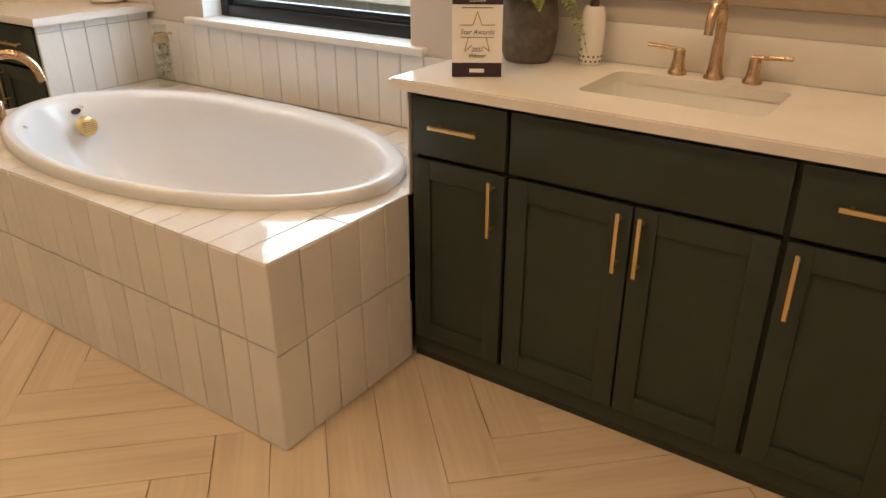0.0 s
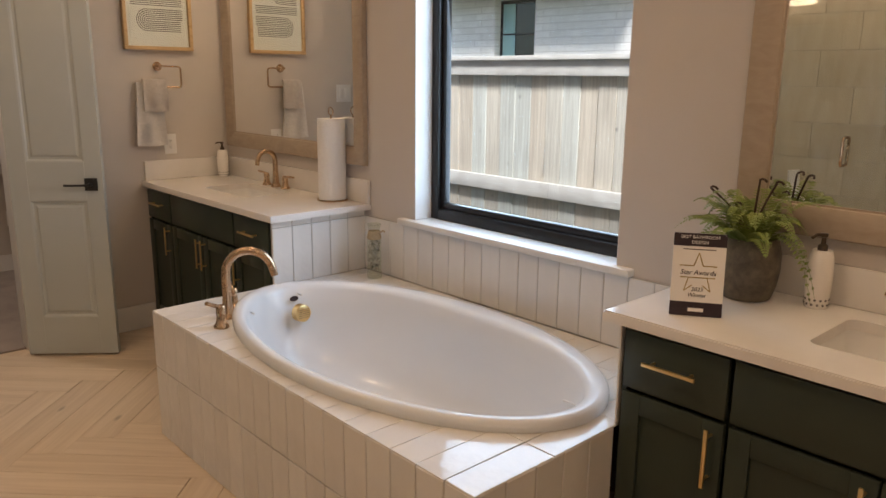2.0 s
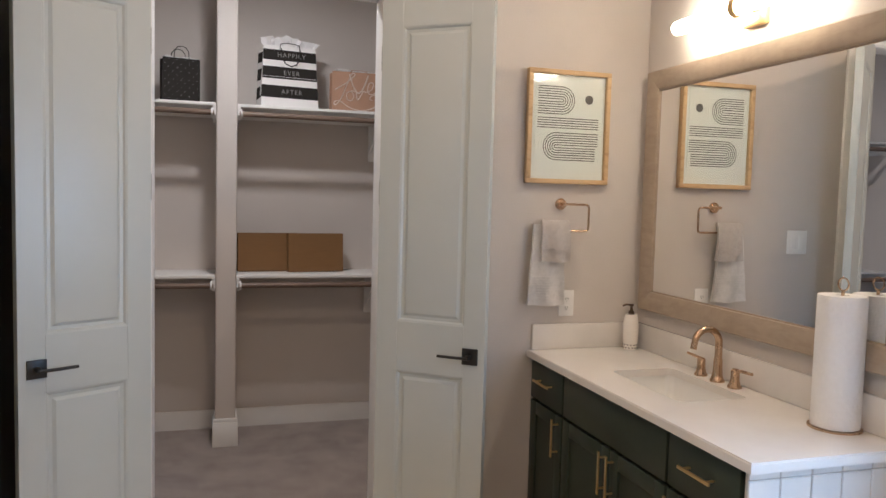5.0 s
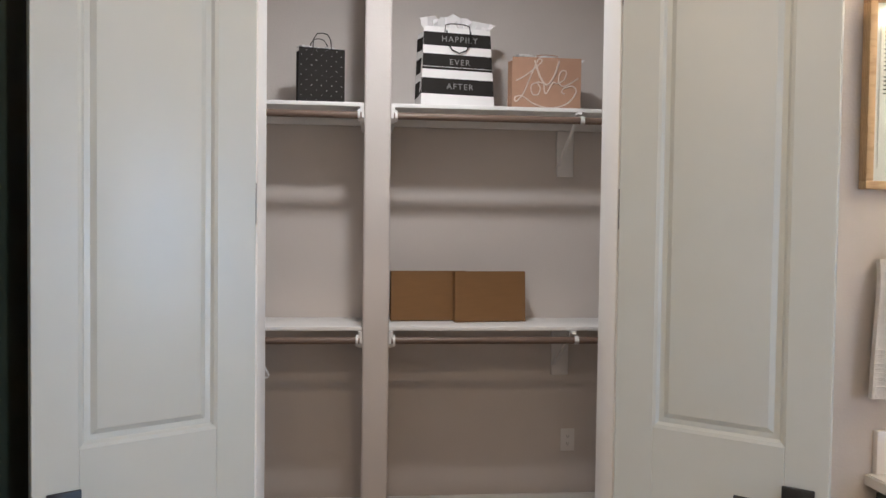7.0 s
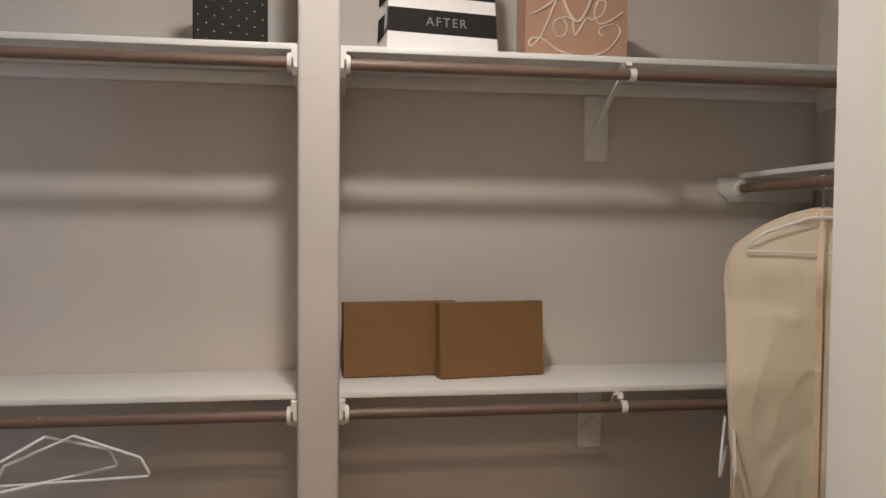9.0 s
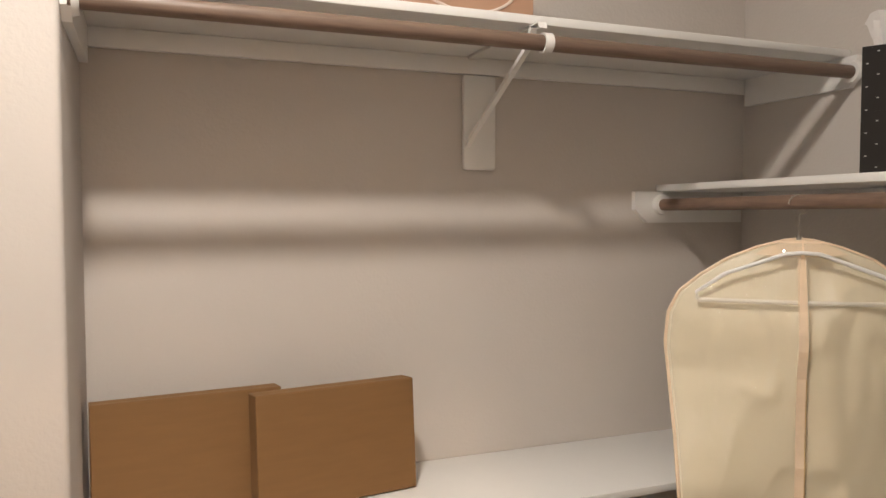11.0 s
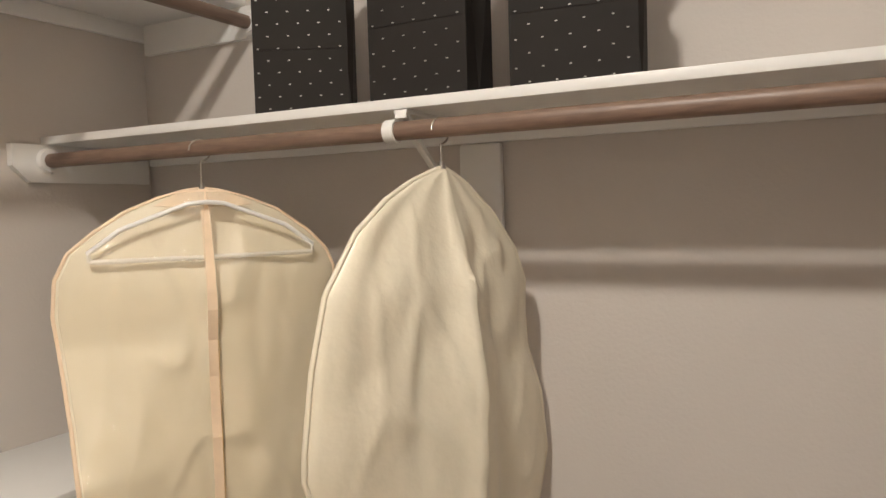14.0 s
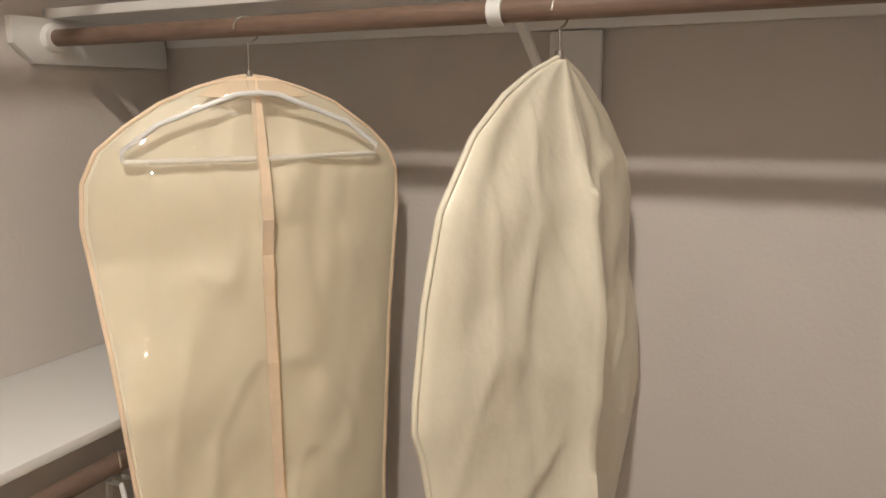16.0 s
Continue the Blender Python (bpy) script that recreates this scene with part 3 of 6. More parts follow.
def shaker_door(y0, y1, z0, z1, parent, rail=0.058):
    bm = B()
    box(bm, XF, XF + 0.019, y0, y0 + rail, z0, z1, 0.002)
    box(bm, XF, XF + 0.019, y1 - rail, y1, z0, z1, 0.002)
    box(bm, XF, XF + 0.019, y0 + rail, y1 - rail, z1 - rail, z1, 0.002)
    box(bm, XF, XF + 0.019, y0 + rail, y1 - rail, z0, z0 + rail, 0.002)
    door = wpart("door", bm, M["cabinet"], parent)
    bm = B()
    box(bm, XF + 0.010, XF + 0.018, y0 + rail - 0.002, y1 - rail + 0.002, z0 + rail - 0.002, z1 - rail + 0.002)
    wpart("door_panel", bm, M["cabinet"], door)
    return door


def vanity(y0, y1, g0, g1, split, label, group):
    """A cabinet from y0 to y1: a drawer over a door at each end, a false front over two doors between."""
    v = unit("vanity_cabinet", (XF + 0.27, (y0 + y1) / 2, 0), label, "vanity cabinet", group)
    bm = B()
    box(bm, XF + 0.034, XF + 0.050, y0 + 0.018, y1 - 0.018, 0.085, 0.872)
    box(bm, XF + 0.0195, XW - 0.002, y0, y0 + 0.018, 0.085, 0.872)
    box(bm, XF + 0.0195, XW - 0.002, y1 - 0.018, y1, 0.085, 0.872)
    box(bm, XF + 0.050, XW - 0.012, y0 + 0.018, y1 - 0.018, 0.085, 0.105)
    box(bm, XW - 0.012, XW - 0.002, y0 + 0.018, y1 - 0.018, 0.085, 0.872)
    wpart("body", bm, M["cabinet"], v)
    bm = B()
    box(bm, XF + 0.012, XF + 0.022, y0, y1, 0.03, 0.082, 0.003)
    box(bm, XF + 0.022, XW - 0.002, y0, y1, 0.0, 0.084)
    wpart("toe_kick", bm, M["cabinet"], v)
    zd, zt, zb = 0.688, 0.860, 0.088
    e = 0.0068
    for a, b, opens in ((y0 + 0.014, g0 - e, "hi"), (g1 + e, y1 - 0.014, "lo")):
        d = slab_front("drawer_front", a, b, zd + e, zt, v)
        pull(d, XF, (a + b) / 2, 0.787, 0.155, False, M["gold"])
    slab_front("false_front", g0 + e, g1 - e, zd + e, zt, v)
    for a, b, hy in ((y0 + 0.014, g0 - e, g0 - e - 0.03), (g0 + e, split - 0.003, split - 0.028), (split + 0.003, g1 - e, split + 0.028), (g1 + e, y1 - 0.014, g1 + e + 0.03)):
        d = shaker_door(a, b, zb, zd - e, v)
        pull(d, XF, hy, 0.588, 0.162, True, M["gold"])
    return v


def countertop(y0, y1, sy0, sy1, sx0, sx1, label, splash_side):
    """A quartz top with a cut-out for the basin, splashback and side splash."""
    c = unit("countertop", (1.83, (y0 + y1) / 2, 0.875), label, "countertop")
    bm = B()
    x0, x1, z0, z1 = 1.545, XW - 0.001, 0.8745, 0.905
    ring = []
    outer = [(x0, y0), (x1, y0), (x1, y1), (x0, y1)]
    inner = []
    r = 0.03
    for cx, cy, a0 in ((sx0 + r, sy0 + r, 180), (sx1 - r, sy0 + r, 270), (sx1 - r, sy1 - r, 0), (sx0 + r, sy1 - r, 90)):
        inner += arc(cx, cy, r, a0, a0 + 90, 5)
    for z in (z0, z1):
        o = [bm.verts.new((x, y, z)) for x, y in outer]
        i = [bm.verts.new((x, y, z)) for x, y in inner]
        ring.append((o, i))
        for k in range(4):
            seg = i[6 * k : 6 * k + 6]
            bm.faces.new([o[k]] + seg[::-1])
            bm.faces.new([o[k], seg[-1], i[(6 * k + 6) % 24], o[(k + 1) % 4]])
    for n in (0, 1):
        p, q = ring[0][n], ring[1][n]
        for k in range(len(p)):
            bm.faces.new((p[k], p[(k + 1) % len(p)], q[(k + 1) % len(p)], q[k]))
    bmesh.ops.recalc_face_normals(bm, faces=bm.faces)
    es = [e for e in bm.edges if all(abs(v.co.z - z1) < 1e-5 for v in e.verts) and all(abs(v.co.x - x0) < 1e-5 or abs(v.co.y - y0) < 1e-5 or abs(v.co.y - y1) < 1e-5 for v in e.verts) and e.is_manifold and e.calc_face_angle(0) > 1]
    bmesh.ops.bevel(bm, geom=es, offset=0.004, segments=2, affect="EDGES")
    wpart("slab", bm, M["quartz"], c)
    bm = B()
    box(bm, XW - 0.021, XW - 0.001, y0 + 0.002, y1, 0.9055, 1.022, 0.003)
    wpart("backsplash", bm, M["quartz"], c)
    if splash_side:
        bm = B()
        box(bm, 1.565, XW - 0.022, YA - 0.021, YA - 0.001, 0.9055, 1.022, 0.003)
        wpart("side_splash", bm, M["quartz"], c)
    s = unit("sink", ((sx0 + sx1) / 2, (sy0 + sy1) / 2, 0.74), "white rectangular undermount porcelain sink below the quartz top", "sink", "sinks")
    bm = B()
    levels = ((0.004, 0.8742), (0.004, 0.868), (-0.008, 0.80), (-0.028, 0.755), (-0.07, 0.742), (-0.12, 0.740))
    loops = []
    for g, z in levels:
        pts = []
        for cx, cy, a0 in ((sx0, sy0, 180), (sx1, sy0, 270), (sx1, sy1, 0), (sx0, sy1, 90)):
            rr = 0.035
            ox = cx + (rr - g if cx == sx0 else -rr + g)
            oy = cy + (rr - g if cy == sy0 else -rr + g)
            pts += arc(ox, oy, rr, a0, a0 + 90, 5)
        loops.append([bm.verts.new((x, y, z)) for x, y in pts])
    for p, q in zip(loops, loops[1:]):
        for k in range(len(p)):
            bm.faces.new((p[k], p[(k + 1) % len(p)], q[(k + 1) % len(p)], q[k]))
    bm.faces.new(loops[-1])
    wpart("basin", bm, M["porcelain"], s, smooth=60)
    bm = B()
    lathe(bm, ((0, 0.745), (0.018, 0.745), (0.022, 0.742), (0.022, 0.738)), ((sx0 + sx1) / 2 + 0.03, (sy0 + sy1) / 2, 0))
    wpart("drain", bm, M["bronze"], s, "champagne bronze drain")
    return c


def faucet(at, yaw, label, h=0.205):
    """A widespread faucet: an arched spout and two lever handles. Local x points to the user."""
    f = thing("faucet", pose(*at, 0, 0, yaw), label, "faucet", "widespread faucets")
    bm = B()
    lathe(bm, ((0, 0), (0.028, 0), (0.028, 0.006), (0.0225, 0.014), (0.019, 0.03), (0.017, 0.06), (0.0165, 0.085), (0.0145, 0.09)))
    pts = [(0, 0, 0.08), (0, 0, 0.12), (0, 0, h - 0.06)]
    pts += [(0.055 - 0.055 * math.cos(a), 0, h - 0.055 + 0.055 * math.sin(a)) for a in (radians(15 * k) for k in range(0, 12))]
    pts += [(0.114, 0, h - 0.075)]
    tube(bm, pts, 0.0145, 14, 0.012)
    part("spout", bm, M["bronze"], f, smooth=50)
    for s in (-1, 1):
        bm = B()
        y = s * 0.102
        lathe(bm, ((0, 0), (0.026, 0), (0.026, 0.006), (0.021, 0.013), (0.0165, 0.03), (0.016, 0.066), (0.013, 0.07), (0, 0.07)), (0, y, 0), 24)
        tube(bm, [(0, y - s * 0.010, 0.066), (0, y + s * 0.04, 0.070), (0, y + s * 0.092, 0.072)], 0.0068, 10, 0.0055)
        part("handle", bm, M["bronze"], f, smooth=50)
    return f


def framed_mirror(y0, y1, label):
    m = unit("framed_mirror", (XW, (y0 + y1) / 2, 1.09), label, "mirror", "vanity mirrors")
    z0, z1, w = 1.092, 2.185, 0.088
    bm = B()
    cy, cz, g = (y0 + y1) / 2, (z0 + z1) / 2, 0.0006
    prof = ((0, 0.002), (0, 0.029), (0.005, 0.034), (0.030, 0.035), (w - 0.008, 0.027), (w - 0.002, 0.024), (w, 0.020), (w, 0.002))
    for side in range(4):
        hl, off = ((y1 - y0) / 2, (z1 - z0) / 2) if side % 2 == 0 else ((z1 - z0) / 2, (y1 - y0) / 2)
        ends_ = []
        for s_ in (-1, 1):
            row = []
            for q, h in prof:
                along, out_ = s_ * (hl - q - g), off - q
                dy, dz = ((along, out_), (out_, -along), (-along, -out_), (-out_, along))[side]
                row.append(bm.verts.new((XW - h, cy + dy, cz + dz)))
            ends_.append(row)
        for k in range(len(prof)):
            k2 = (k + 1) % len(prof)
            bm.faces.new((ends_[0][k], ends_[0][k2], ends_[1][k2], ends_[1][k]))
        bm.faces.new(ends_[0])
        bm.faces.new(ends_[1])
    bmesh.ops.recalc_face_normals(bm, faces=bm.faces[:])
    wpart("frame", bm, M["mirrorframe"], m)
    bm = B()
    e = 0.006
    for a, b, c, d in ((y0 + w, y1 - w, z0 + w, z0 + w + e), (y0 + w, y1 - w, z1 - w - e, z1 - w), (y0 + w, y0 + w + e, z0 + w, z1 - w), (y1 - w - e, y1 - w, z0 + w, z1 - w)):
        box(bm, XW - 0.0195, XW - 0.006, a, b, c, d)
    wpart("inner_lip", bm, M["mirrorframe"], m)
    bm = B()
    box(bm, XW - 0.016, XW - 0.004, y0 + w - 0.003, y1 - w + 0.003, z0 + w - 0.003, z1 - w + 0.003)
    wpart("mirror_glass", bm, M["mirror"], m, "clear mirror glass", None)


def vanity_light(yc, label):
    l = unit("vanity_light", (XW, yc, 2.30), label, "wall light", "vanity lights")
    x, z = 2.02, 2.315
    bm = B()
    box(bm, XW - 0.022, XW - 0.001, yc - 0.06, yc + 0.06, z - 0.06, z + 0.05, 0.004)
    wpart("backplate", bm, M["gold"], l)
    bm = B()
    cyl(bm, (XW - 0.02, yc, z), (x, yc, z), 0.011)
    cyl(bm, (x, yc - 0.016, z), (x, yc + 0.016, z), 0.036, segs=28)
    wpart("arm", bm, M["gold"], l)
    for s in (-1, 1):
        bm = B()
        rings = [(0.029, 0.016), (0.029, 0.37)] + [(0.029 * math.cos(radians(a)), 0.37 + 0.029 * math.sin(radians(a))) for a in (20, 40, 60, 75)] + [(0, 0.399)]
        lathe(bm, rings, segs=20)
        bmesh.ops.rotate(bm, verts=bm.verts, cent=(0, 0, 0), matrix=Matrix.Rotation(radians(-90 * s), 3, "X"))
        bmesh.ops.translate(bm, verts=bm.verts, vec=(x, yc, z))
        wpart("opal_tube", bm, M["tube"], l, "lit opal glass tube")


def soap_bottle(at, h, label):
    s = thing("soap_dispenser", pose(*at), label, "soap dispenser", "soap dispensers")
    bm = B()
    lathe(bm, ((0, 0), (0.030, 0), (0.032, 0.004), (0.034, h * 0.25), (0.036, h * 0.5), (0.0355, h * 0.75), (0.031, h * 0.93), (0.026, h), (0.014, h), (0, h)))
    part("bottle", bm, M["ceramic"], s, smooth=50)
    bm = B()
    for row in range(2):
        for k in range(14):
            a = 2 * math.pi * (k + 0.5 * row) / 14
            p = Vector((0.0325 * math.cos(a), 0.0325 * math.sin(a), 0.012 + 0.014 * row))
            cyl(bm, p, p + Vector((0.0014 * math.cos(a), 0.0014 * math.sin(a), 0)), 0.0035, segs=8)
    part("pierced_dots", bm, M["greydot"], s, "row of small dark dots")
    bm = B()
    lathe(bm, ((0, h - 0.002), (0.0135, h - 0.002), (0.0135, h + 0.014), (0.007, h + 0.018), (0.006, h + 0.036), (0.010, h + 0.038), (0.010, h + 0.048), (0, h + 0.05)))
    tube(bm, [(0, 0, h + 0.043), (-0.022, 0.012, h + 0.045), (-0.036, 0.018, h + 0.037)], 0.0048, 8)
    part("pump", bm, M["darkpump"], s, "dark bronze pump", 50)


vanity(-0.935, 0.4285, -0.592, 0.106, -0.25, "dark green shaker vanity cabinet with gold bar pulls", "vanity cabinets")
vanity(2.345, YA - 0.004, 2.705, 3.457, 3.062, "dark green shaker vanity cabinet between tub and wall", "vanity cabinets")
countertop(-0.962, 0.478, -0.480, -0.008, 1.708, 1.995, "white quartz countertop with backsplash on the vanity", False)
countertop(2.292, YA - 0.002, 2.86, 3.34, 1.718, 2.0, "white quartz countertop with backsplash beside the towel ring", True)
faucet((2.045, -0.262, 0.9055), 180, "champagne bronze widespread faucet behind a sink")
faucet((2.045, 3.10, 0.9055), 180, "champagne bronze widespread faucet behind a sink")
framed_mirror(-0.95, 0.392, "large mirror in a light driftwood frame above the sink")
framed_mirror(2.312, 3.752, "large mirror in a light driftwood frame above the sink")
vanity_light(-0.27, "lit brass vanity light with two opal tubes above the mirror")
vanity_light(3.06, "lit brass vanity light with two opal tubes above the mirror")
soap_bottle((2.03, 0.098, 0.9055), 0.165, "white ceramic soap dispenser with a metal pump beside the plant")
soap_bottle((2.03, 3.715, 0.9055), 0.165, "white ceramic soap dispenser with a metal pump in the corner")


def linen_cabinet():
    """A tall cabinet in the corner behind the open closet door: two doors over two drawers."""
    c = unit("linen_cabinet", (-0.705, 3.53, 0), "tall dark green linen cabinet in the corner behind the closet door", "cabinet")
    x0, x1, y0, y1 = -0.886, -0.53, 3.27, YA - 0.002
    bm = B()
    box(bm, x0, x1, y0 + 0.02, y1, 0.09, 2.34, 0.003)
    wpart("body", bm, M["cabinet"], c)
    bm = B()
    box(bm, x0 + 0.01, x1 - 0.01, y0 + 0.07, y1, 0.0, 0.089)
    wpart("toe_kick", bm, M["cabinet"], c)
    for z0, z1, door in ((0.10, 0.36, False), (0.372, 0.63, False), (0.642, 1.46, True), (1.472, 2.33, True)):
        bm = B()
        a, b, r = x0 + 0.01, x1 - 0.01, 0.055
        if door:
            for p in ((a, a + r, z0, z1), (b - r, b, z0, z1), (a + r, b - r, z0, z0 + r), (a + r, b - r, z1 - r, z1)):
                box(bm, p[0], p[1], y0, y0 + 0.019, p[2], p[3], 0.002)
            box(bm, a + r - 0.002, b - r + 0.002, y0 + 0.010, y0 + 0.018, z0 + r - 0.002, z1 - r + 0.002)
        else:
            box(bm, a, b, y0, y0 + 0.019, z0, z1, 0.003)
        f = wpart("door" if door else "drawer_front", bm, M["cabinet"], c)
        bm = B()
        zc = (z0 + z1) / 2
        p, q = ((a + 0.03, zc - 0.08), (a + 0.03, zc + 0.08)) if door else (((a + b) / 2 - 0.08, zc), ((a + b) / 2 + 0.08, zc))
        tube(bm, [(p[0], y0 - 0.027, p[1]), (q[0], y0 - 0.027, q[1])], 0.006, 8)
        for s_ in (0.15, 0.85):
            xx, zz = p[0] + (q[0] - p[0]) * s_, p[1] + (q[1] - p[1]) * s_
            cyl(bm, (xx, y0, zz), (xx, y0 - 0.028, zz), 0.0042, segs=10)
        wpart("pull", bm, M["gold"], f, "brushed gold bar pull")
    return c


linen_cabinet()

# tub deck and its tiles
TX0, TY0, TY1, TZ = 1.0, 0.43, 2.345, 0.565
deck = tagged(new("tub_surround"), "white glazed tile tub deck and apron", "tub surround", kind="structure")
bm = B()
g = 0.006
ECX, ECY, EA, EB = 1.533, 1.375, 0.486, 0.886
# grout body: box walls round the bowl, open above it
box(bm, TX0 + g, XF + 0.01, TY0 + g, TY1 - g, 0, 0.20)
box(bm, TX0 + g, TX0 + 0.10, TY0 + g, TY1 - g, 0.20, TZ - g)
box(bm, TX0 + 0.10, XF, TY0 + g, TY0 + 0.06, 0.20, TZ - g)
box(bm, TX0 + 0.10, XF, TY1 - 0.04, TY1 - g, 0.20, TZ - g)
core = mesh_object("grout_core", bm, M["grout"])
core.parent = deck
n_seg = 64
bm = B()
ov = [bm.verts.new((ECX + (EA - 0.05) * math.cos(2 * math.pi * k / n_seg), ECY + (EB - 0.05) * math.sin(2 * math.pi * k / n_seg), TZ - g)) for k in range(n_seg)]
rx0, rx1, ry0, ry1 = TX0 + g, XW - 0.002, TY0 + g, TY1 - g
orim = []
for k in range(n_seg):
    a = 2 * math.pi * k / n_seg
    c, s = math.cos(a), math.sin(a)
    t = min(((rx1 - ECX) if c > 0 else (rx0 - ECX)) / c if abs(c) > 1e-6 else 9, ((ry1 - ECY) if s > 0 else (ry0 - ECY)) / s if abs(s) > 1e-6 else 9)
    orim.append(bm.verts.new((ECX + t * c, ECY + t * s, TZ - g)))
for k in range(n_seg):
    bm.faces.new((ov[k], ov[(k + 1) % n_seg], orim[(k + 1) % n_seg], orim[k]))
bed = mesh_object("grout_bed", bm, M["grout"])
bed.parent = deck


def tile_mesh(name, a, b, t=0.007):
    bm = B()
    box(bm, -a / 2, a / 2, -b / 2, b / 2, -t, 0, 0.0022, 1)
    bmesh.ops.recalc_face_normals(bm, faces=bm.faces)
    me = bpy.data.meshes.new(name)
    bm.to_mesh(me)
    bm.free()
    me.materials.append(M["tile"])
    return me


TW, J = 0.1045, 0.003
rng = random.Random(4)
tile_cache = {}


def lay(parent, centre, a, b, face):
    """One tile of a x b: a along the wall or x, b upward or along y; face: the way it looks."""
    key = (round(a, 4), round(b, 4))
    if key not in tile_cache:
        tile_cache[key] = tile_mesh("tile", *key)
    turn = {"-x": Euler((radians(90), 0, radians(-90))), "-y": Euler((radians(90), 0, 0)), "+z": Euler((0, 0, 0)), "+y": Euler((radians(90), 0, radians(180))), "+x": Euler((radians(90), 0, radians(90)))}[face].to_matrix().to_4x4()
    wob = Euler((rng.uniform(-0.006, 0.006), rng.uniform(-0.006, 0.006), 0)).to_matrix().to_4x4()
    piece("tile", tile_cache[key], parent, Matrix.Translation(centre) @ turn @ wob)


ncol = int(round((TY1 - TY0) / TW))
tw = (TY1 - TY0) / ncol
for k in range(ncol):
    y = TY0 + tw * (k + 0.5)
    lay(deck, (TX0, y, 0.158), tw - J, 0.312, "-x")
    lay(deck, (TX0, y, 0.4395), tw - J, 0.243, "-x")
nx = 5
txw = (XF - 0.002 - TX0) / nx
for k in range(nx):
    x = TX0 + txw * (k + 0.5)
    lay(deck, (x, TY0, 0.150), txw - J, 0.297, "-y")
    lay(deck, (x, TY0, 0.4315), txw - J, 0.259, "-y")


def cut_tile(x0, x1, y0, y1, side):
    """A deck tile cut along the tub's curve: side -1 keeps what lies before the tub, +1 what lies behind it."""
    ys = [y0 + (y1 - y0) * q / 6 for q in range(7)]
    edge = []
    for y in ys:
        f = 1 - ((y - ECY) / (EB * 0.94)) ** 2
        xe = ECX + side * EA * 0.94 * math.sqrt(max(f, 0.0))
        edge.append((min(x1, xe) if side < 0 else max(x0, xe), y))
    far = x0 if side < 0 else x1
    if all(abs(e[0] - far) < 0.012 or (e[0] - far) * side > 0 for e in edge):
        return
    edge = [((max(e[0], far + 0.002) if side < 0 else min(e[0], far - 0.002)), e[1]) for e in edge]
    outline = [(far, y0)] + edge + [(far, y1)]
    cx, cy = (x0 + x1) / 2, (y0 + y1) / 2
    outline = [(x - cx, y - cy) for x, y in outline]
    if side > 0:
        outline = outline[::-1]
    bm = B()
    prism(bm, outline, -0.007, 0.0)
    bmesh.ops.recalc_face_normals(bm, faces=bm.faces)
    me = bpy.data.meshes.new("tile")
    bm.to_mesh(me)
    bm.free()
    me.materials.append(M["tile"])
    piece("tile", me, deck, Matrix.Translation((cx, cy, TZ)))


for k in range(ncol):
    y0, y1 = TY0 + tw * k + J / 2, TY0 + tw * (k + 1) - J / 2
    clear = y1 < ECY - EB * 0.94 or y0 > ECY + EB * 0.94
    for q in range(4):
        x0, x1 = TX0 + 0.30 * q + J / 2, min(TX0 + 0.30 * (q + 1), XW - 0.014) - J / 2
        if clear:
            lay(deck, ((x0 + x1) / 2, (y0 + y1) / 2, TZ), x1 - x0, y1 - y0, "+z")
            continue
        cut_tile(x0, min(x1, ECX), y0, y1, -1) if x0 < ECX else None
        cut_tile(max(x0, ECX), x1, y0, y1, 1) if x1 > ECX else None
# wall tiles behind the tub
bm = B()
box(bm, XW - 0.008, XW - 0.001, 0.45, 2.34, TZ, 0.842)
gb = mesh_object("grout_backing", bm, M["grout"])
gb.parent = deck
for k in range(18):
    y = 0.45 + 0.105 * (k + 0.5)
    lay(deck, (XW - 0.012, y, (TZ + 0.842) / 2), 0.102, 0.842 - TZ - 0.004, "-x")
# tiled ends of the cabinets
bm = B()
box(bm, XF + 0.004, XW - 0.014, 2.3345, 2.343, TZ, 0.872)
ge = mesh_object("grout_ends", bm, M["grout"])
ge.parent = deck
for k in range(5):
    x = XF + 0.004 + 0.1065 * (k + 0.5)
    lay(deck, (x, 2.3305, 0.703), 0.1035, 0.272, "-y")
    lay(deck, (x, 2.3305, 0.856), 0.1035, 0.029, "-y")
    lay(deck, (x, 0.4385, 0.717), 0.1035, 0.30, "+y")

# tub
tub = unit("bathtub", (ECX, ECY, TZ), "white oval drop-in acrylic bathtub in the tiled deck", "bathtub")
bm = B()
prof = [(0.994, 0.997, TZ + 0.001), (1.0, 1.0, TZ + 0.016), (0.995, 0.998, TZ + 0.028), (0.978, 0.990, TZ + 0.036), (0.95, 0.975, TZ + 0.039), (0.90, 0.95, TZ + 0.036),
        (0.87, 0.935, TZ + 0.030), (0.846, 0.922, TZ + 0.012), (0.82, 0.895, TZ - 0.05), (0.785, 0.85, TZ - 0.15), (0.73, 0.78, TZ - 0.27), (0.64, 0.68, TZ - 0.35), (0.52, 0.56, TZ - 0.385), (0.30, 0.34, TZ - 0.393)]
loops = []
N = 72
for sa, sb, z in prof:
    loop = []
    for k in range(N):
        a = 2 * math.pi * k / N
        c, s = math.cos(a), math.sin(a)
        arm = 1.0 - 0.05 * (1 - sa) / 0.15 * max(0.0, c) ** 2 * math.cos(3.2 * s) if 0.8 < sa < 0.95 else 1.0
        loop.append(bm.verts.new((ECX - 0.1 * (1 - sa) + EA * sa * arm * c, ECY + EB * sb * s, z)))
    loops.append(loop)
for p, q in zip(loops, loops[1:]):
    for k in range(N):
        bm.faces.new((p[k], p[(k + 1) % N], q[(k + 1) % N], q[k]))
bm.faces.new(loops[-1])
wpart("shell", bm, M["acrylic"], tub, smooth=70)
bm = B()
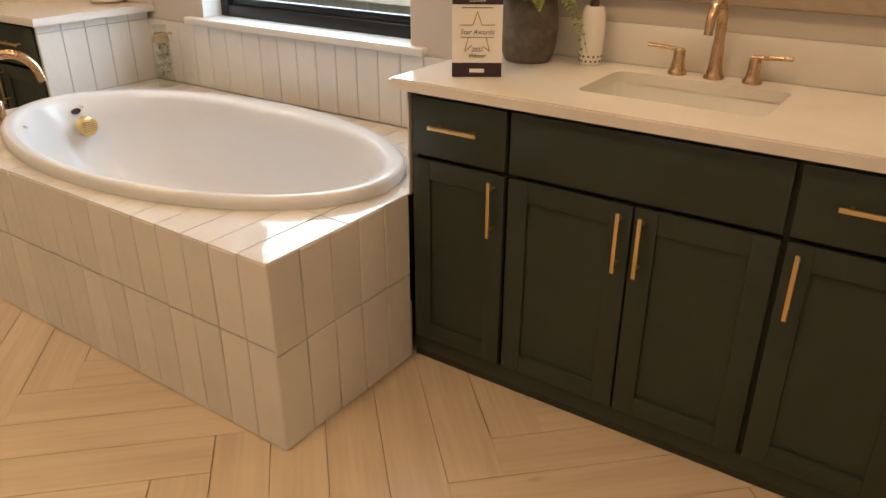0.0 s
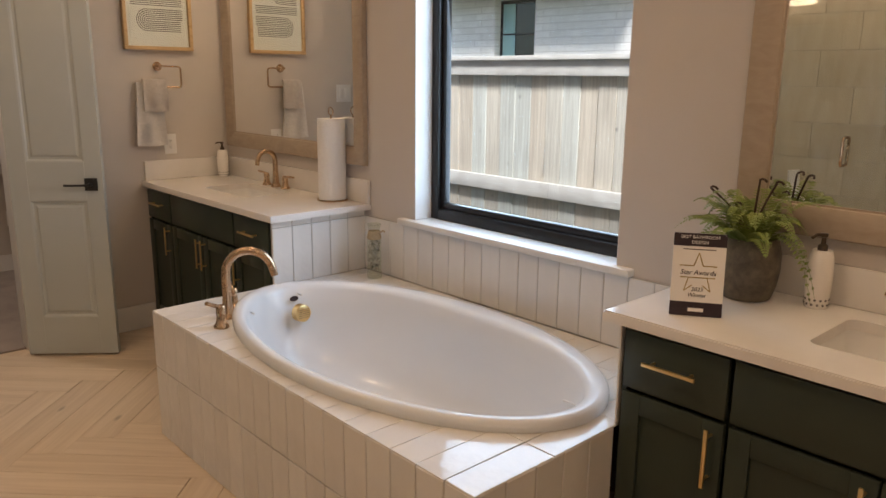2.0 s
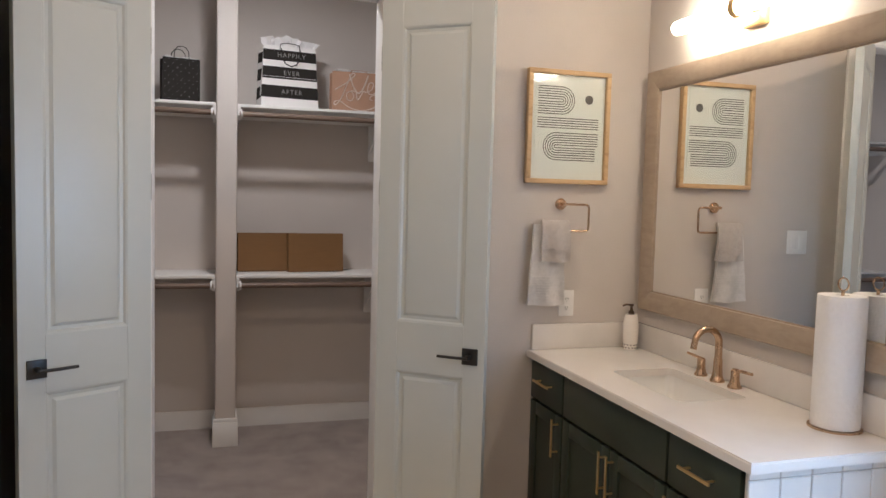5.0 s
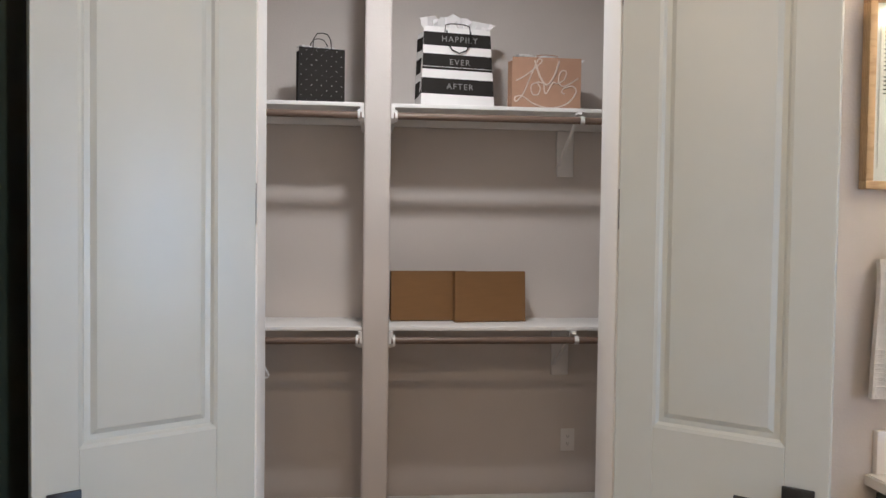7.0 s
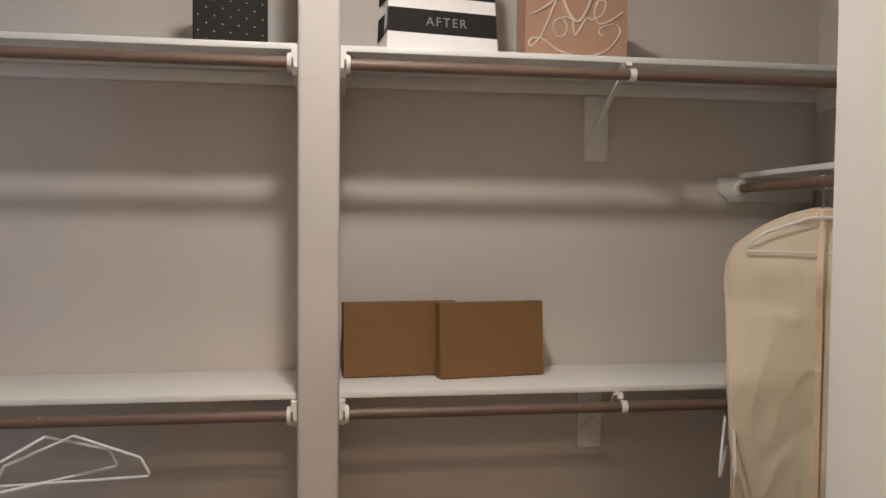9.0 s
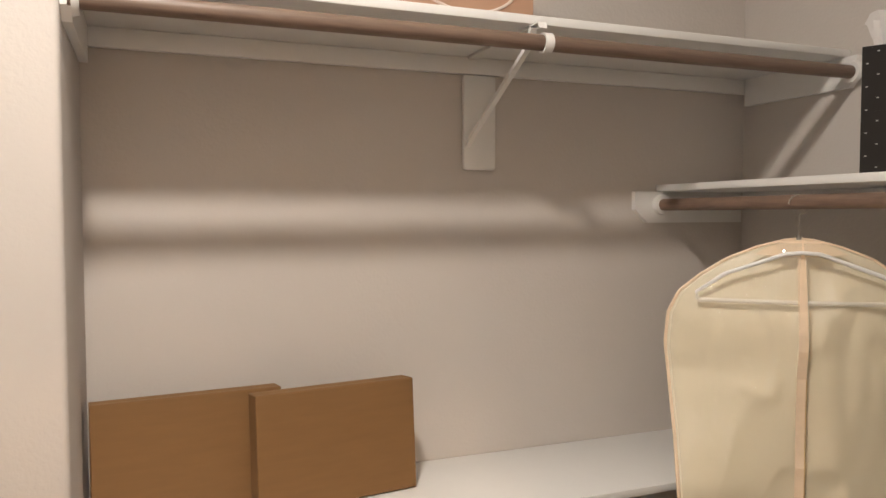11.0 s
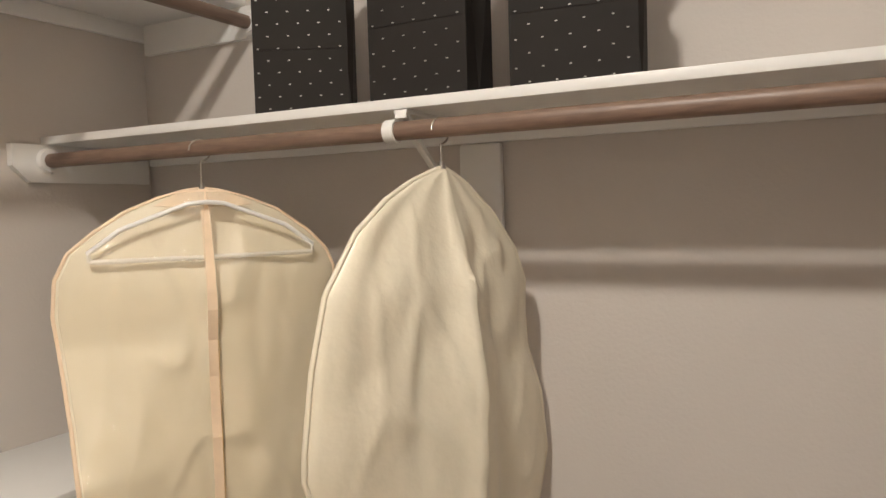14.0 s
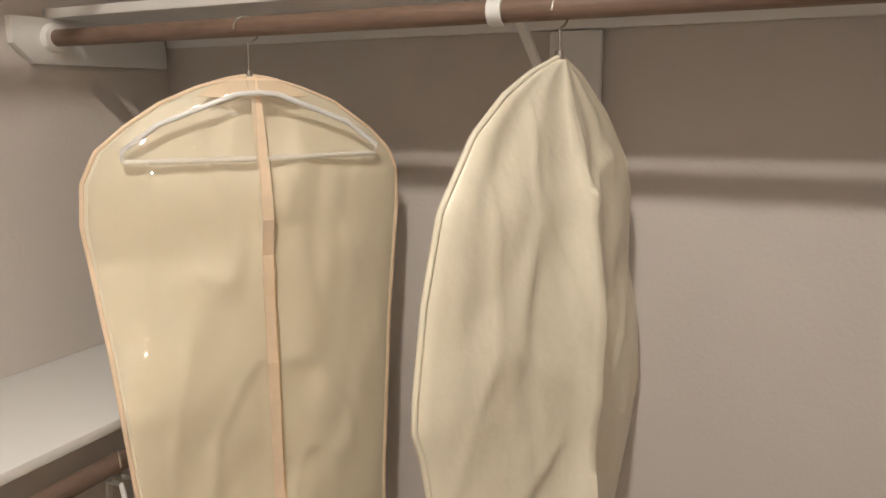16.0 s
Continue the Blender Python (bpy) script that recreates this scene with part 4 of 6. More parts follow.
lathe(bm, ((0, 0.030), (0.030, 0.030), (0.038, 0.026), (0.040, 0.012), (0.040, -0.01)), segs=28)
bmesh.ops.transform(bm, verts=bm.verts, matrix=look((1.575, 2.113, 0.490), (1.565, 3.0, 0.416)))
ovf = wpart("overflow_plate", bm, M["gold"], tub, "round brushed gold overflow plate")
bm = B()
for k in range(5):
    box(bm, -0.028, 0.028, -0.018 + k * 0.009 - 0.0012, -0.018 + k * 0.009 + 0.0012, 0.0295, 0.0315)
bmesh.ops.transform(bm, verts=bm.verts, matrix=look((1.575, 2.113, 0.490), (1.565, 3.0, 0.416)))
wpart("slots", bm, M["bronze"], ovf)
bm = B()
lathe(bm, ((0, 0.002), (0.022, 0.002), (0.022, 0)), segs=20, sx=1.0, sy=0.55)
bmesh.ops.transform(bm, verts=bm.verts, matrix=look((1.572, 2.160, 0.545), (1.565, 3.0, 0.49)))
wpart("badge", bm, M["plum"], tub, "small dark oval badge")
bm = B()
lathe(bm, ((0, 0.004), (0.03, 0.004), (0.034, 0)), (ECX, ECY + 0.45, TZ - 0.393))
wpart("drain", bm, M["gold"], tub)

# tub filler
tf = thing("tub_faucet", pose(1.193, 2.045, TZ + 0.0005, 0, 0, -39), "champagne bronze arched tub filler with two cross handles on the deck", "faucet")
bm = B()
lathe(bm, ((0, 0), (0.032, 0), (0.032, 0.008), (0.024, 0.016), (0.02, 0.05), (0.018, 0.09)))
pts = [(0, 0, 0.08), (0, 0, 0.15), (0, 0, 0.175)] + [(0.095 - 0.095 * math.cos(radians(a)), 0, 0.185 + 0.095 * math.sin(radians(a))) for a in range(12, 172, 12)] + [(0.195, 0, 0.178)]
tube(bm, pts, 0.0185, 16, 0.0155)
part("spout", bm, M["bronze"], tf, smooth=50)
for s in (-1, 1):
    bm = B()
    y = s * 0.118
    lathe(bm, ((0, 0), (0.030, 0), (0.030, 0.008), (0.022, 0.016), (0.018, 0.035), (0.018, 0.085), (0.014, 0.09), (0, 0.09)), (0, y, 0), 24)
    tube(bm, [(0, y, 0.083), (-0.02, y + s * 0.035, 0.10), (-0.035, y + s * 0.07, 0.118)], 0.0078, 10)
    part("handle", bm, M["bronze"], tf, smooth=50)

# bottle of shells on the deck
vs = thing("shell_bottle", pose(2.024, 2.152, TZ + 0.0005), "tall glass bottle filled with sea shells, burlap at its neck", "decor bottle")
bm = B()
lathe(bm, ((0, 0), (0.034, 0), (0.036, 0.006), (0.036, 0.03), (0.032, 0.04), (0.034, 0.06), (0.034, 0.19), (0.026, 0.215), (0.024, 0.235), (0.032, 0.262), (0.032, 0.27), (0.022, 0.262)))
part("glass", bm, M["vaseglass"], vs, smooth=50)
bm = B()
r2 = random.Random(9)
for k in range(150):
    a, rr, z = r2.uniform(0, 6.28), 0.024 * math.sqrt(r2.uniform(0.3, 1.0)), r2.uniform(0.045, 0.19)
    mtx = Matrix.Translation((rr * math.cos(a), rr * math.sin(a), z)) @ Euler((r2.uniform(0, 6), r2.uniform(0, 6), r2.uniform(0, 6))).to_matrix().to_4x4() @ Matrix.Diagonal((1, 0.7, 0.45, 1))
    bmesh.ops.create_icosphere(bm, subdivisions=1, radius=r2.uniform(0.008, 0.014), matrix=mtx)
tagged(part("shells", bm, M["shell"], vs, "mixed small sea shells"), kind="stuff")
bm = B()
lathe(bm, ((0.034, 0.196), (0.036, 0.205), (0.031, 0.222), (0.029, 0.235), (0.025, 0.236)))
tube(bm, [(-0.02, -0.03, 0.222), (-0.03, -0.042, 0.236), (-0.015, -0.048, 0.242), (0.0, -0.034, 0.226), (0.02, -0.046, 0.24), (0.034, -0.036, 0.23)], 0.004, 8)
part("burlap_bow", bm, M["burlap"], vs)

# paper towel on a stand
pt = thing("paper_towel_roll", pose(2.03, 2.508, 0.9055), "tall white quilted paper towel roll on a metal stand", "paper towel")
bm = B()
lathe(bm, ((0.020, 0.008), (0.070, 0.008), (0.071, 0.02), (0.071, 0.40), (0.070, 0.415), (0.020, 0.415), (0.020, 0.008)), segs=48)
part("roll", bm, M["papertowel"], pt, smooth=50)
bm = B()
lathe(bm, ((0, 0), (0.079, 0), (0.079, 0.006), (0, 0.007)), segs=40)
cyl(bm, (0, 0, 0.006), (0, 0, 0.43), 0.005, segs=12)
ringp = [(0.0, 0.02 * math.cos(radians(a)), 0.449 + 0.02 * math.sin(radians(a))) for a in range(-90, 271, 20)]
tube(bm, ringp, 0.0028, 8)
part("stand", bm, M["bronze"], pt, "bronze stand with a ring top")

# framed art
art = unit("framed_art", (1.705, YA, 1.66), "light oak framed print of black parallel line arches", "picture")
ax0, ax1, az0, az1, ay = 1.502, 1.908, 1.664, 2.172, YA - 0.034
bm = B()
w = 0.021
for a, b, c, d in ((ax0, ax1, az0, az0 + w), (ax0, ax1, az1 - w, az1), (ax0, ax0 + w, az0 + w, az1 - w), (ax1 - w, ax1, az0 + w, az1 - w)):
    box(bm, a, b, ay, YA - 0.002, c, d, 0.0025)
wpart("frame", bm, M["oak"], art)
bm = B()
box(bm, ax0 + w, ax1 - w, YA - 0.014, YA - 0.004, az0 + w, az1 - w)
wpart("mat_board", bm, M["paper"], art)
bm = B()
box(bm, ax0 + 0.042, ax1 - 0.046, YA - 0.0165, YA - 0.0145, az0 + 0.055, az1 - 0.045)
sheet = wpart("print", bm, M["paper"], art, "white paper sheet")
bm = B()
py = YA - 0.0172


def stripe(bm, pts, wd=0.0038):
    """A flat printed line along points of (x, z)."""
    n = len(pts)
    left, right = [], []
    for k, (x, z) in enumerate(pts):
        a, b = pts[max(k - 1, 0)], pts[min(k + 1, n - 1)]
        d = Vector((b[0] - a[0], b[1] - a[1])).normalized()
        left.append(bm.verts.new((x - d.y * wd / 2, py, z + d.x * wd / 2)))
        right.append(bm.verts.new((x + d.y * wd / 2, py, z - d.x * wd / 2)))
    for k in range(n - 1):
        bm.faces.new((left[k], left[k + 1], right[k + 1], right[k]))


pitch = 0.0108
xl, xr = ax0 + 0.052, ax1 - 0.052
ztop = az1 - 0.135
for k in range(6):
    r = pitch * (k + 0.6)
    cx = xl + 0.118
    stripe(bm, [(xl, ztop + r)] + [(cx + r * math.sin(radians(a)), ztop + r * math.cos(radians(a))) for a in range(0, 181, 12)] + [(xl, ztop - r)])
for k in range(5):
    z = ztop - pitch * (7.3 + k)
    stripe(bm, [(xl, z), (xr, z)])
zc = ztop - pitch * 19.0
for k in range(6):
    r = pitch * (k + 0.6)
    cx = xl + 0.092
    stripe(bm, [(xr, zc + r)] + [(cx - r * math.sin(radians(a)), zc + r * math.cos(radians(a))) for a in range(0, 181, 12)] + [(xr - 0.012, zc - r)])
wpart("printed_lines", bm, M["ink"], sheet, "parallel dark printed lines", None)
bm = B()
bmesh.ops.create_circle(bm, cap_ends=True, segments=32, radius=0.020, matrix=Matrix.Translation((xr - 0.05, py, ztop + 0.01)) @ Matrix.Rotation(radians(90), 4, "X"))
wpart("printed_dot", bm, M["greydot"], sheet, "grey printed dot", None)
bm = B()
box(bm, ax0 + w, ax1 - w, YA - 0.026, YA - 0.024, az0 + w, az1 - w)
gl = wpart("glazing", bm, M["glass"], art, "clear picture glass", None)
gl.visible_shadow = False

# towel ring with its two towels
tr = unit("towel_ring", (1.688, YA, 1.57), "bronze square towel ring on the wall", "towel ring")
bm = B()
lathe(bm, ((0, 0.016), (0.020, 0.016), (0.026, 0.010), (0.026, 0)), segs=28)
bmesh.ops.transform(bm, verts=bm.verts, matrix=Matrix.Translation((1.688, YA - 0.001, 1.572)) @ Matrix.Rotation(radians(90), 4, "X"))
cyl(bm, (1.688, YA - 0.01, 1.572), (1.688, YA - 0.058, 1.572), 0.0075)
wpart("post", bm, M["bronze"], tr)
bm = B()
yr = YA - 0.052
tube(bm, [(1.680, yr, 1.572), (1.79, yr, 1.572), (1.803, yr, 1.568), (1.808, yr, 1.556), (1.808, yr, 1.47), (1.804, yr, 1.456), (1.792, yr, 1.452), (1.68, yr, 1.452), (1.60, yr, 1.452)], 0.0052, 10)
wpart("ring", bm, M["bronze"], tr)


def hanging_towel(name, x0, x1, zt, zb, yfront, mat, label, flare):
    t = unit(name, ((x0 + x1) / 2, yfront, zb), label, "towel", "hanging towels")
    bm = B()
    nx_, nz = 22, 26
    grid = []
    for j in range(nz + 1):
        s = j / nz
        row = []
        for i in range(nx_ + 1):
            u = i / nx_
            x = x0 + (x1 - x0) * u
            x = (x0 + x1) / 2 + (x - (x0 + x1) / 2) * (1 - flare * (1 - s))
            fold = 0.007 * math.sin(u * 9 + 0.6 * math.sin(s * 4)) * (0.4 + s)
            z = zt + (zb - zt) * s - 0.006 * math.sin(u * 3.0) * s
            y = yfront + fold + (0.02 * (1 - s) ** 6)
            row.append((x, y, z))
        grid.append(row)
    front = [[bm.verts.new(p) for p in row] for row in grid]
    back = [[bm.verts.new((p[0], min(p[1] + 0.016, YA - 0.004), p[2])) for p in row] for row in grid]
    for a, flip in ((front, 0), (back, 1)):
        for j in range(nz):
            for i in range(nx_):
                bm.faces.new((a[j][i], a[j][i + 1], a[j + 1][i + 1], a[j + 1][i]))
    edge = [(j, 0) for j in range(nz)] + [(nz, i) for i in range(nx_)] + [(j, nx_) for j in range(nz, 0, -1)] + [(0, i) for i in range(nx_, 0, -1)]
    for k in range(len(edge)):
        (a, b), (c, d) = edge[k], edge[(k + 1) % len(edge)]
        bm.faces.new((front[a][b], front[c][d], back[c][d], back[a][b]))
    wpart("cloth", bm, mat, t, smooth=60)
    n = 9 if zt - zb > 0.3 else 3
    for k in range(n):
        z = zb + 0.03 + 0.012 * k
        bm = B()
        tube(bm, [(x0 + 0.006 + (x1 - x0 - 0.012) * i / 12, yfront + 0.007 * math.sin(i / 12 * 9 + 0.4) * 1.25 - 0.0015, z) for i in range(13)], 0.0028, 6)
        wpart("woven_band", bm, mat, t)


hanging_towel("hand_towel", 1.518, 1.704, 1.480, 1.118, YA - 0.056, M["towel"], "grey-white ribbed hand towel hanging from the ring", 0.30)
hanging_towel("face_towel", 1.566, 1.712, 1.500, 1.318, YA - 0.083, M["towel2"], "folded taupe face towel hung over the hand towel", 0.10)


def outlet(at, face, label, kind_of, gangs=1):
    o = thing(kind_of, Matrix.Translation(at) @ Matrix.Rotation(radians({"-y": 0, "+x": 90, "-x": -90}[face]), 4, "Z"), label, kind_of.replace("_", " "))
    bm = B()
    hw_ = 0.038 + 0.023 * (gangs - 1)
    box(bm, -hw_, hw_, -0.006, 0, -0.06, 0.06, 0.003)
    part("plate", bm, M["plastic"], o)
    if kind_of == "outlet":
        for z in (-0.02, 0.02):
            bm = B()
            box(bm, -0.014, 0.014, -0.008, -0.0062, z - 0.013, z + 0.013, 0.0008)
            sock = part("socket", bm, M["plastic"], o)
            bm = B()
            for sx in (-0.006, 0.006):
                box(bm, sx - 0.0011, sx + 0.0011, -0.0086, -0.0082, z - 0.004, z + 0.006)
            cyl(bm, (0, -0.0086, z - 0.008), (0, -0.0080, z - 0.008), 0.0022, segs=8)
            part("slots", bm, M["black"], sock)
    else:
        for k in range(gangs):
            sx = 0.046 * (k - (gangs - 1) / 2)
            bm = B()
            box(bm, sx - 0.016, sx + 0.016, -0.0095, -0.0062, -0.033, 0.033, 0.002)
            part("rocker", bm, M["plastic"], o)
    return o


outlet((1.735, YA - 0.001, 1.116), "-y", "white duplex wall outlet by the towels", "outlet")
outlet((1.182, YA - 0.001, 1.407), "-y", "white double rocker light switch behind the door", "light_switch", 2)
outlet((XG + 0.061, 0.25, 1.43), "+x", "white rocker light switch by the shower", "light_switch")

# fern in its pot
pot = thing("potted_fern", pose(1.975, 0.280, 0.9055), "green fern with brown curled shoots in a mottled stone pot", "plant")
bm = B()
lathe(bm, ((0, 0), (0.062, 0), (0.070, 0.004), (0.082, 0.04), (0.089, 0.09), (0.088, 0.14), (0.080, 0.175), (0.074, 0.182), (0.070, 0.175), (0.074, 0.15), (0, 0.15)), segs=36)
part("pot", bm, M["stonepot"], pot, smooth=50)
bm = B()
lathe(bm, ((0.072, 0.152), (0.05, 0.160), (0, 0.166)), segs=24)
part("soil", bm, M["soil"], pot)
rf = random.Random(21)


def frond(bm, start, heading, length, rise, droop, width):
    """A fern frond: a bent midrib with pairs of narrow leaflets."""
    n = 22
    pts = []
    for k in range(n + 1):
        s = k / n
        out = length * s
        pts.append(Vector(start) + Vector((math.cos(heading) * out, math.sin(heading) * out, rise * math.sin(s * 1.9) - droop * s * s * s)))
    for k in range(n):
        a, b = pts[k], pts[k + 1]
        d = (b - a).normalized()
        side = d.cross(Vector((0, 0, 1)))
        side = side.normalized() if side.length > 1e-4 else Vector((1, 0, 0))
        up = side.cross(d)
        s = k / n
        w = width * math.sin(math.pi * (0.12 + 0.86 * s) ** 0.8) + 0.002
        wd = length / n * 0.62
        q = [bm.verts.new(a + side * 0.0012), bm.verts.new(a - side * 0.0012), bm.verts.new(b - side * 0.0010), bm.verts.new(b + side * 0.0010)]
        bm.faces.new(q)
        for sg in (-1, 1):
            tip = a + d * (w * 0.35) + sg * side * w + up * (-w * 0.18 + rf.uniform(-0.002, 0.002))
            mid = a + d * (w * 0.2) + sg * side * w * 0.55
            v0, v1 = bm.verts.new(a), bm.verts.new(mid - d * wd * 0.9 + up * 0.001)
            v2, v3 = bm.verts.new(tip), bm.verts.new(mid + d * wd * 0.9 + up * 0.001)
            bm.faces.new((v0, v1, v2, v3))


for k in range(54):
    a = 2 * math.pi * k * 0.382 + rf.uniform(-0.2, 0.2)
    ring_ = k % 3
    ln = (rf.uniform(0.15, 0.21), rf.uniform(0.11, 0.16), rf.uniform(0.06, 0.11))[ring_]
    rise = (rf.uniform(0.05, 0.10), rf.uniform(0.09, 0.15), rf.uniform(0.12, 0.17))[ring_]
    hang = 0.20 if (math.cos(a - radians(-115)) > 0.9 and ring_ == 0) else rf.uniform(0.01, 0.08)
    if math.cos(a) * ln > 0.075:
        ln = max(0.05, 0.075 / math.cos(a))
    bm = B()
    frond(bm, (0.03 * math.cos(a), 0.03 * math.sin(a), 0.16), a, ln, rise, hang, rf.uniform(0.026, 0.036))
    part("frond", bm, M["fern"], pot)
for k, (dx, dy, h) in enumerate(((-0.05, 0.11, 0.16), (-0.03, 0.04, 0.12), (0.0, -0.01, 0.19), (0.02, -0.05, 0.185), (-0.04, 0.06, 0.10))):
    bm = B()
    pts = [(dx * s * s, dy * s ** 1.6, 0.155 + h * s) for s in (i / 8 for i in range(9))]
    pts += [(dx - 0.008 * math.sin(t), dy + 0.010 * math.cos(t) - 0.01, 0.155 + h + 0.008 * math.sin(t)) for t in (0.5, 1.4, 2.3, 3.2)]
    tube(bm, pts, 0.0028, 7, 0.0036)
    part("curled_shoot", bm, M["stem"], pot)

# award card
card = thing("award_card", pose(1.688, 0.281, 0.9055, -7, 0, -56.5), "standing white and plum printed award card", "card")
bm = B()
box(bm, -0.068, 0.068, -0.002, 0.002, 0, 0.225)
part("sheet", bm, M["card"], card, smooth=None)
bm = B()
v = [bm.verts.new(p) for p in ((-0.05, 0.003, 0.12), (0.05, 0.003, 0.12), (0.05, 0.055, -0.012), (-0.05, 0.055, -0.012))]
bm.faces.new(v)
bm.normal_update()
bmesh.ops.solidify(bm, geom=bm.faces[:], thickness=0.0015)
part("easel_back", bm, M["card"], card, smooth=None)
for z0, z1 in ((0.0, 0.038), (0.190, 0.225)):
    bm = B()
    box(bm, -0.068, 0.068, -0.0032, -0.0022, z0, z1)
    part("plum_band", bm, M["plum"], card, "dark plum band", None)
for wd, size, z, y, sl, mt in (("BEST BATHROOM", 0.0125, 0.2145, -0.0036, 0, "card"), ("DESIGN", 0.0125, 0.2005, -0.0036, 0, "card"), ("Star Awards", 0.0185, 0.1185, -0.0030, 0.2, "plum"),
                               ("2023", 0.0155, 0.0725, -0.0030, 0.2, "plum"), ("Winner", 0.0155, 0.0565, -0.0030, 0.2, "plum")):
    bm = B()
    text_mesh(bm, wd, size, 0.0002, Matrix.Translation((0, y, z)), sl)
    part("lettering", bm, M[mt], card, "white lettering" if mt == "card" else "dark italic lettering", None)
bm = B()
box(bm, -0.020, 0.020, -0.0038, -0.0034, 0.012, 0.022)
part("printed_mark", bm, M["card"], card, "plain white mark", None)
bm = B()
box(bm, -0.042, 0.042, -0.0028, -0.0022, 0.1805, 0.1825)
part("printed_line", bm, M["plum"], card, "fine line of small print", None)
bm = B()
for x0, z0, x1, z1 in ((-0.048, 0.137, -0.012, 0.137), (-0.012, 0.137, 0.0, 0.172), (0.0, 0.172, 0.012, 0.137), (0.012, 0.137, 0.048, 0.137), (-0.024, 0.106, -0.034, 0.068), (-0.034, 0.068, -0.014, 0.084), (0.024, 0.106, 0.034, 0.068), (0.034, 0.068, 0.014, 0.084), (-0.045, 0.105, 0.045, 0.105)):
    d = Vector((x1 - x0, z1 - z0)).normalized() * 0.0013
    q = [bm.verts.new((x0 - d.y, -0.0026, z0 + d.x)), bm.verts.new((x1 - d.y, -0.0026, z1 + d.x)), bm.verts.new((x1 + d.y, -0.0026, z1 - d.x)), bm.verts.new((x0 + d.y, -0.0026, z0 - d.x))]
    bm.faces.new(q)
part("gold_star", bm, M["goldprint"], card, "gold printed star outline", None)


# ---- closet doors ----
def closet_door(at, turn, s, label):
    """A two-panel door; s: +1 lies along local x from the hinge, -1 along -x. It looks to -y."""
    d = thing("closet_door", pose(*at, 0, 0, turn), label, "door", "closet double doors")
    w, t, h = 0.478, 0.035, 2.40
    panels = ((0.094, 0.388, 0.225, 0.868), (0.094, 0.388, 1.075, 2.27))
    bm = B()

    def bx(u0, u1, z0, z1):
        box(bm, min(s * u0, s * u1), max(s * u0, s * u1), 0, t, z0, z1, 0.0015, 1)

    bx(0, 0.094, 0.012, h)
    bx(0.388, w, 0.012, h)
    bx(0.094, 0.388, 0.012, 0.225)
    bx(0.094, 0.388, 0.868, 1.075)
    bx(0.094, 0.388, 2.27, h)
    part("door_leaf", bm, M["door"], d)
    for u0, u1, z0, z1 in panels:
        bm = B()
        for y0, sg in ((0.0, 1), (t, -1)):
            loops = []
            for inset, dep in ((-0.001, 0.0005), (0.006, 0.003), (0.012, 0.010), (0.024, 0.011), (0.036, 0.004), (0.040, 0.0035)):
                y = y0 + sg * dep
                loops.append([bm.verts.new((s * u, y, z)) for u, z in ((u0 + inset, z0 + inset), (u1 - inset, z0 + inset), (u1 - inset, z1 - inset), (u0 + inset, z1 - inset))])
            for p, q in zip(loops, loops[1:]):
                for k in range(4):
                    bm.faces.new((p[k], p[(k + 1) % 4], q[(k + 1) % 4], q[k]))
            bm.faces.new(loops[-1])
        part("raised_panel", bm, M["door"], d, smooth=20)
    for y, sg in ((0, -1), (t, 1)):
        bm = B()
        u = 0.418
        box(bm, s * u - 0.033, s * u + 0.033, min(y, y + sg * 0.009), max(y, y + sg * 0.009), 0.924, 0.990, 0.002)
        cyl(bm, (s * u, y, 0.957), (s * u, y + sg * 0.045, 0.957), 0.010)
        hd = part("handle", bm, M["black"], d, "black square rosette with a slim lever")
        bm = B()
        tube(bm, [(s * (u + 0.006), y + sg * 0.045, 0.957), (s * (u - 0.06), y + sg * 0.045, 0.956), (s * (u - 0.125), y + sg * 0.043, 0.956)], 0.0062, 8)
        part("lever", bm, M["black"], hd)
    for z in (0.25, 1.60, 2.15):
        bm = B()
        box(bm, -0.0025, 0.0, 0.003, t - 0.003, z - 0.05, z + 0.05) if s > 0 else box(bm, 0.0, 0.0025, 0.003, t - 0.003, z - 0.05, z + 0.05)
        cyl(bm, (-s * 0.004, t + 0.004, z - 0.05), (-s * 0.004, t + 0.004, z + 0.05), 0.0055, segs=10)
        part("hinge", bm, M["black"], d, "black butt hinge")
    return d


closet_door((0.829, 3.724, 0), -38.5, 1, "open sage-grey two-panel closet door with black lever")
closet_door((-0.054, 3.752, 0), 31.5, -1, "open sage-grey two-panel closet door with black lever")


# ---- closet shelves ----
YSH = 5.452   # front edge of the back shelves
YROD = 5.43
ZUP, ZLO = 2.125, 1.075


def strap(bm, pts, along, width, t=0.0035):
    """A flat bent strap: its edge runs through pts, its width lies along the axis named."""
    axis = Vector((1, 0, 0)) if along == "x" else Vector((0, 1, 0))
    pts = [Vector(p) for p in pts]
    rows = []
    for k, p in enumerate(pts):
        d = (pts[min(k + 1, len(pts) - 1)] - pts[max(k - 1, 0)]).normalized()
        nrm = axis.cross(d).normalized() * t / 2
        w_ = axis * width / 2
        rows.append([bm.verts.new(p + a) for a in (w_ + nrm, w_ - nrm, -w_ - nrm, -w_ + nrm)])
    for a, b in zip(rows, rows[1:]):
        for k in range(4):
            bm.faces.new((a[k], a[(k + 1) % 4], b[(k + 1) % 4], b[k]))
    bm.faces.new(rows[0])
    bm.faces.new(rows[-1][::-1])


def cup(c, r, a0, a1, n=12):
    """Points of an arc round c in the plane across the rod: (offset, height)."""
    return [(c[0] + r * math.cos(radians(a0 + (a1 - a0) * k / n)), c[1] + r * math.sin(radians(a0 + (a1 - a0) * k / n))) for k in range(n + 1)]


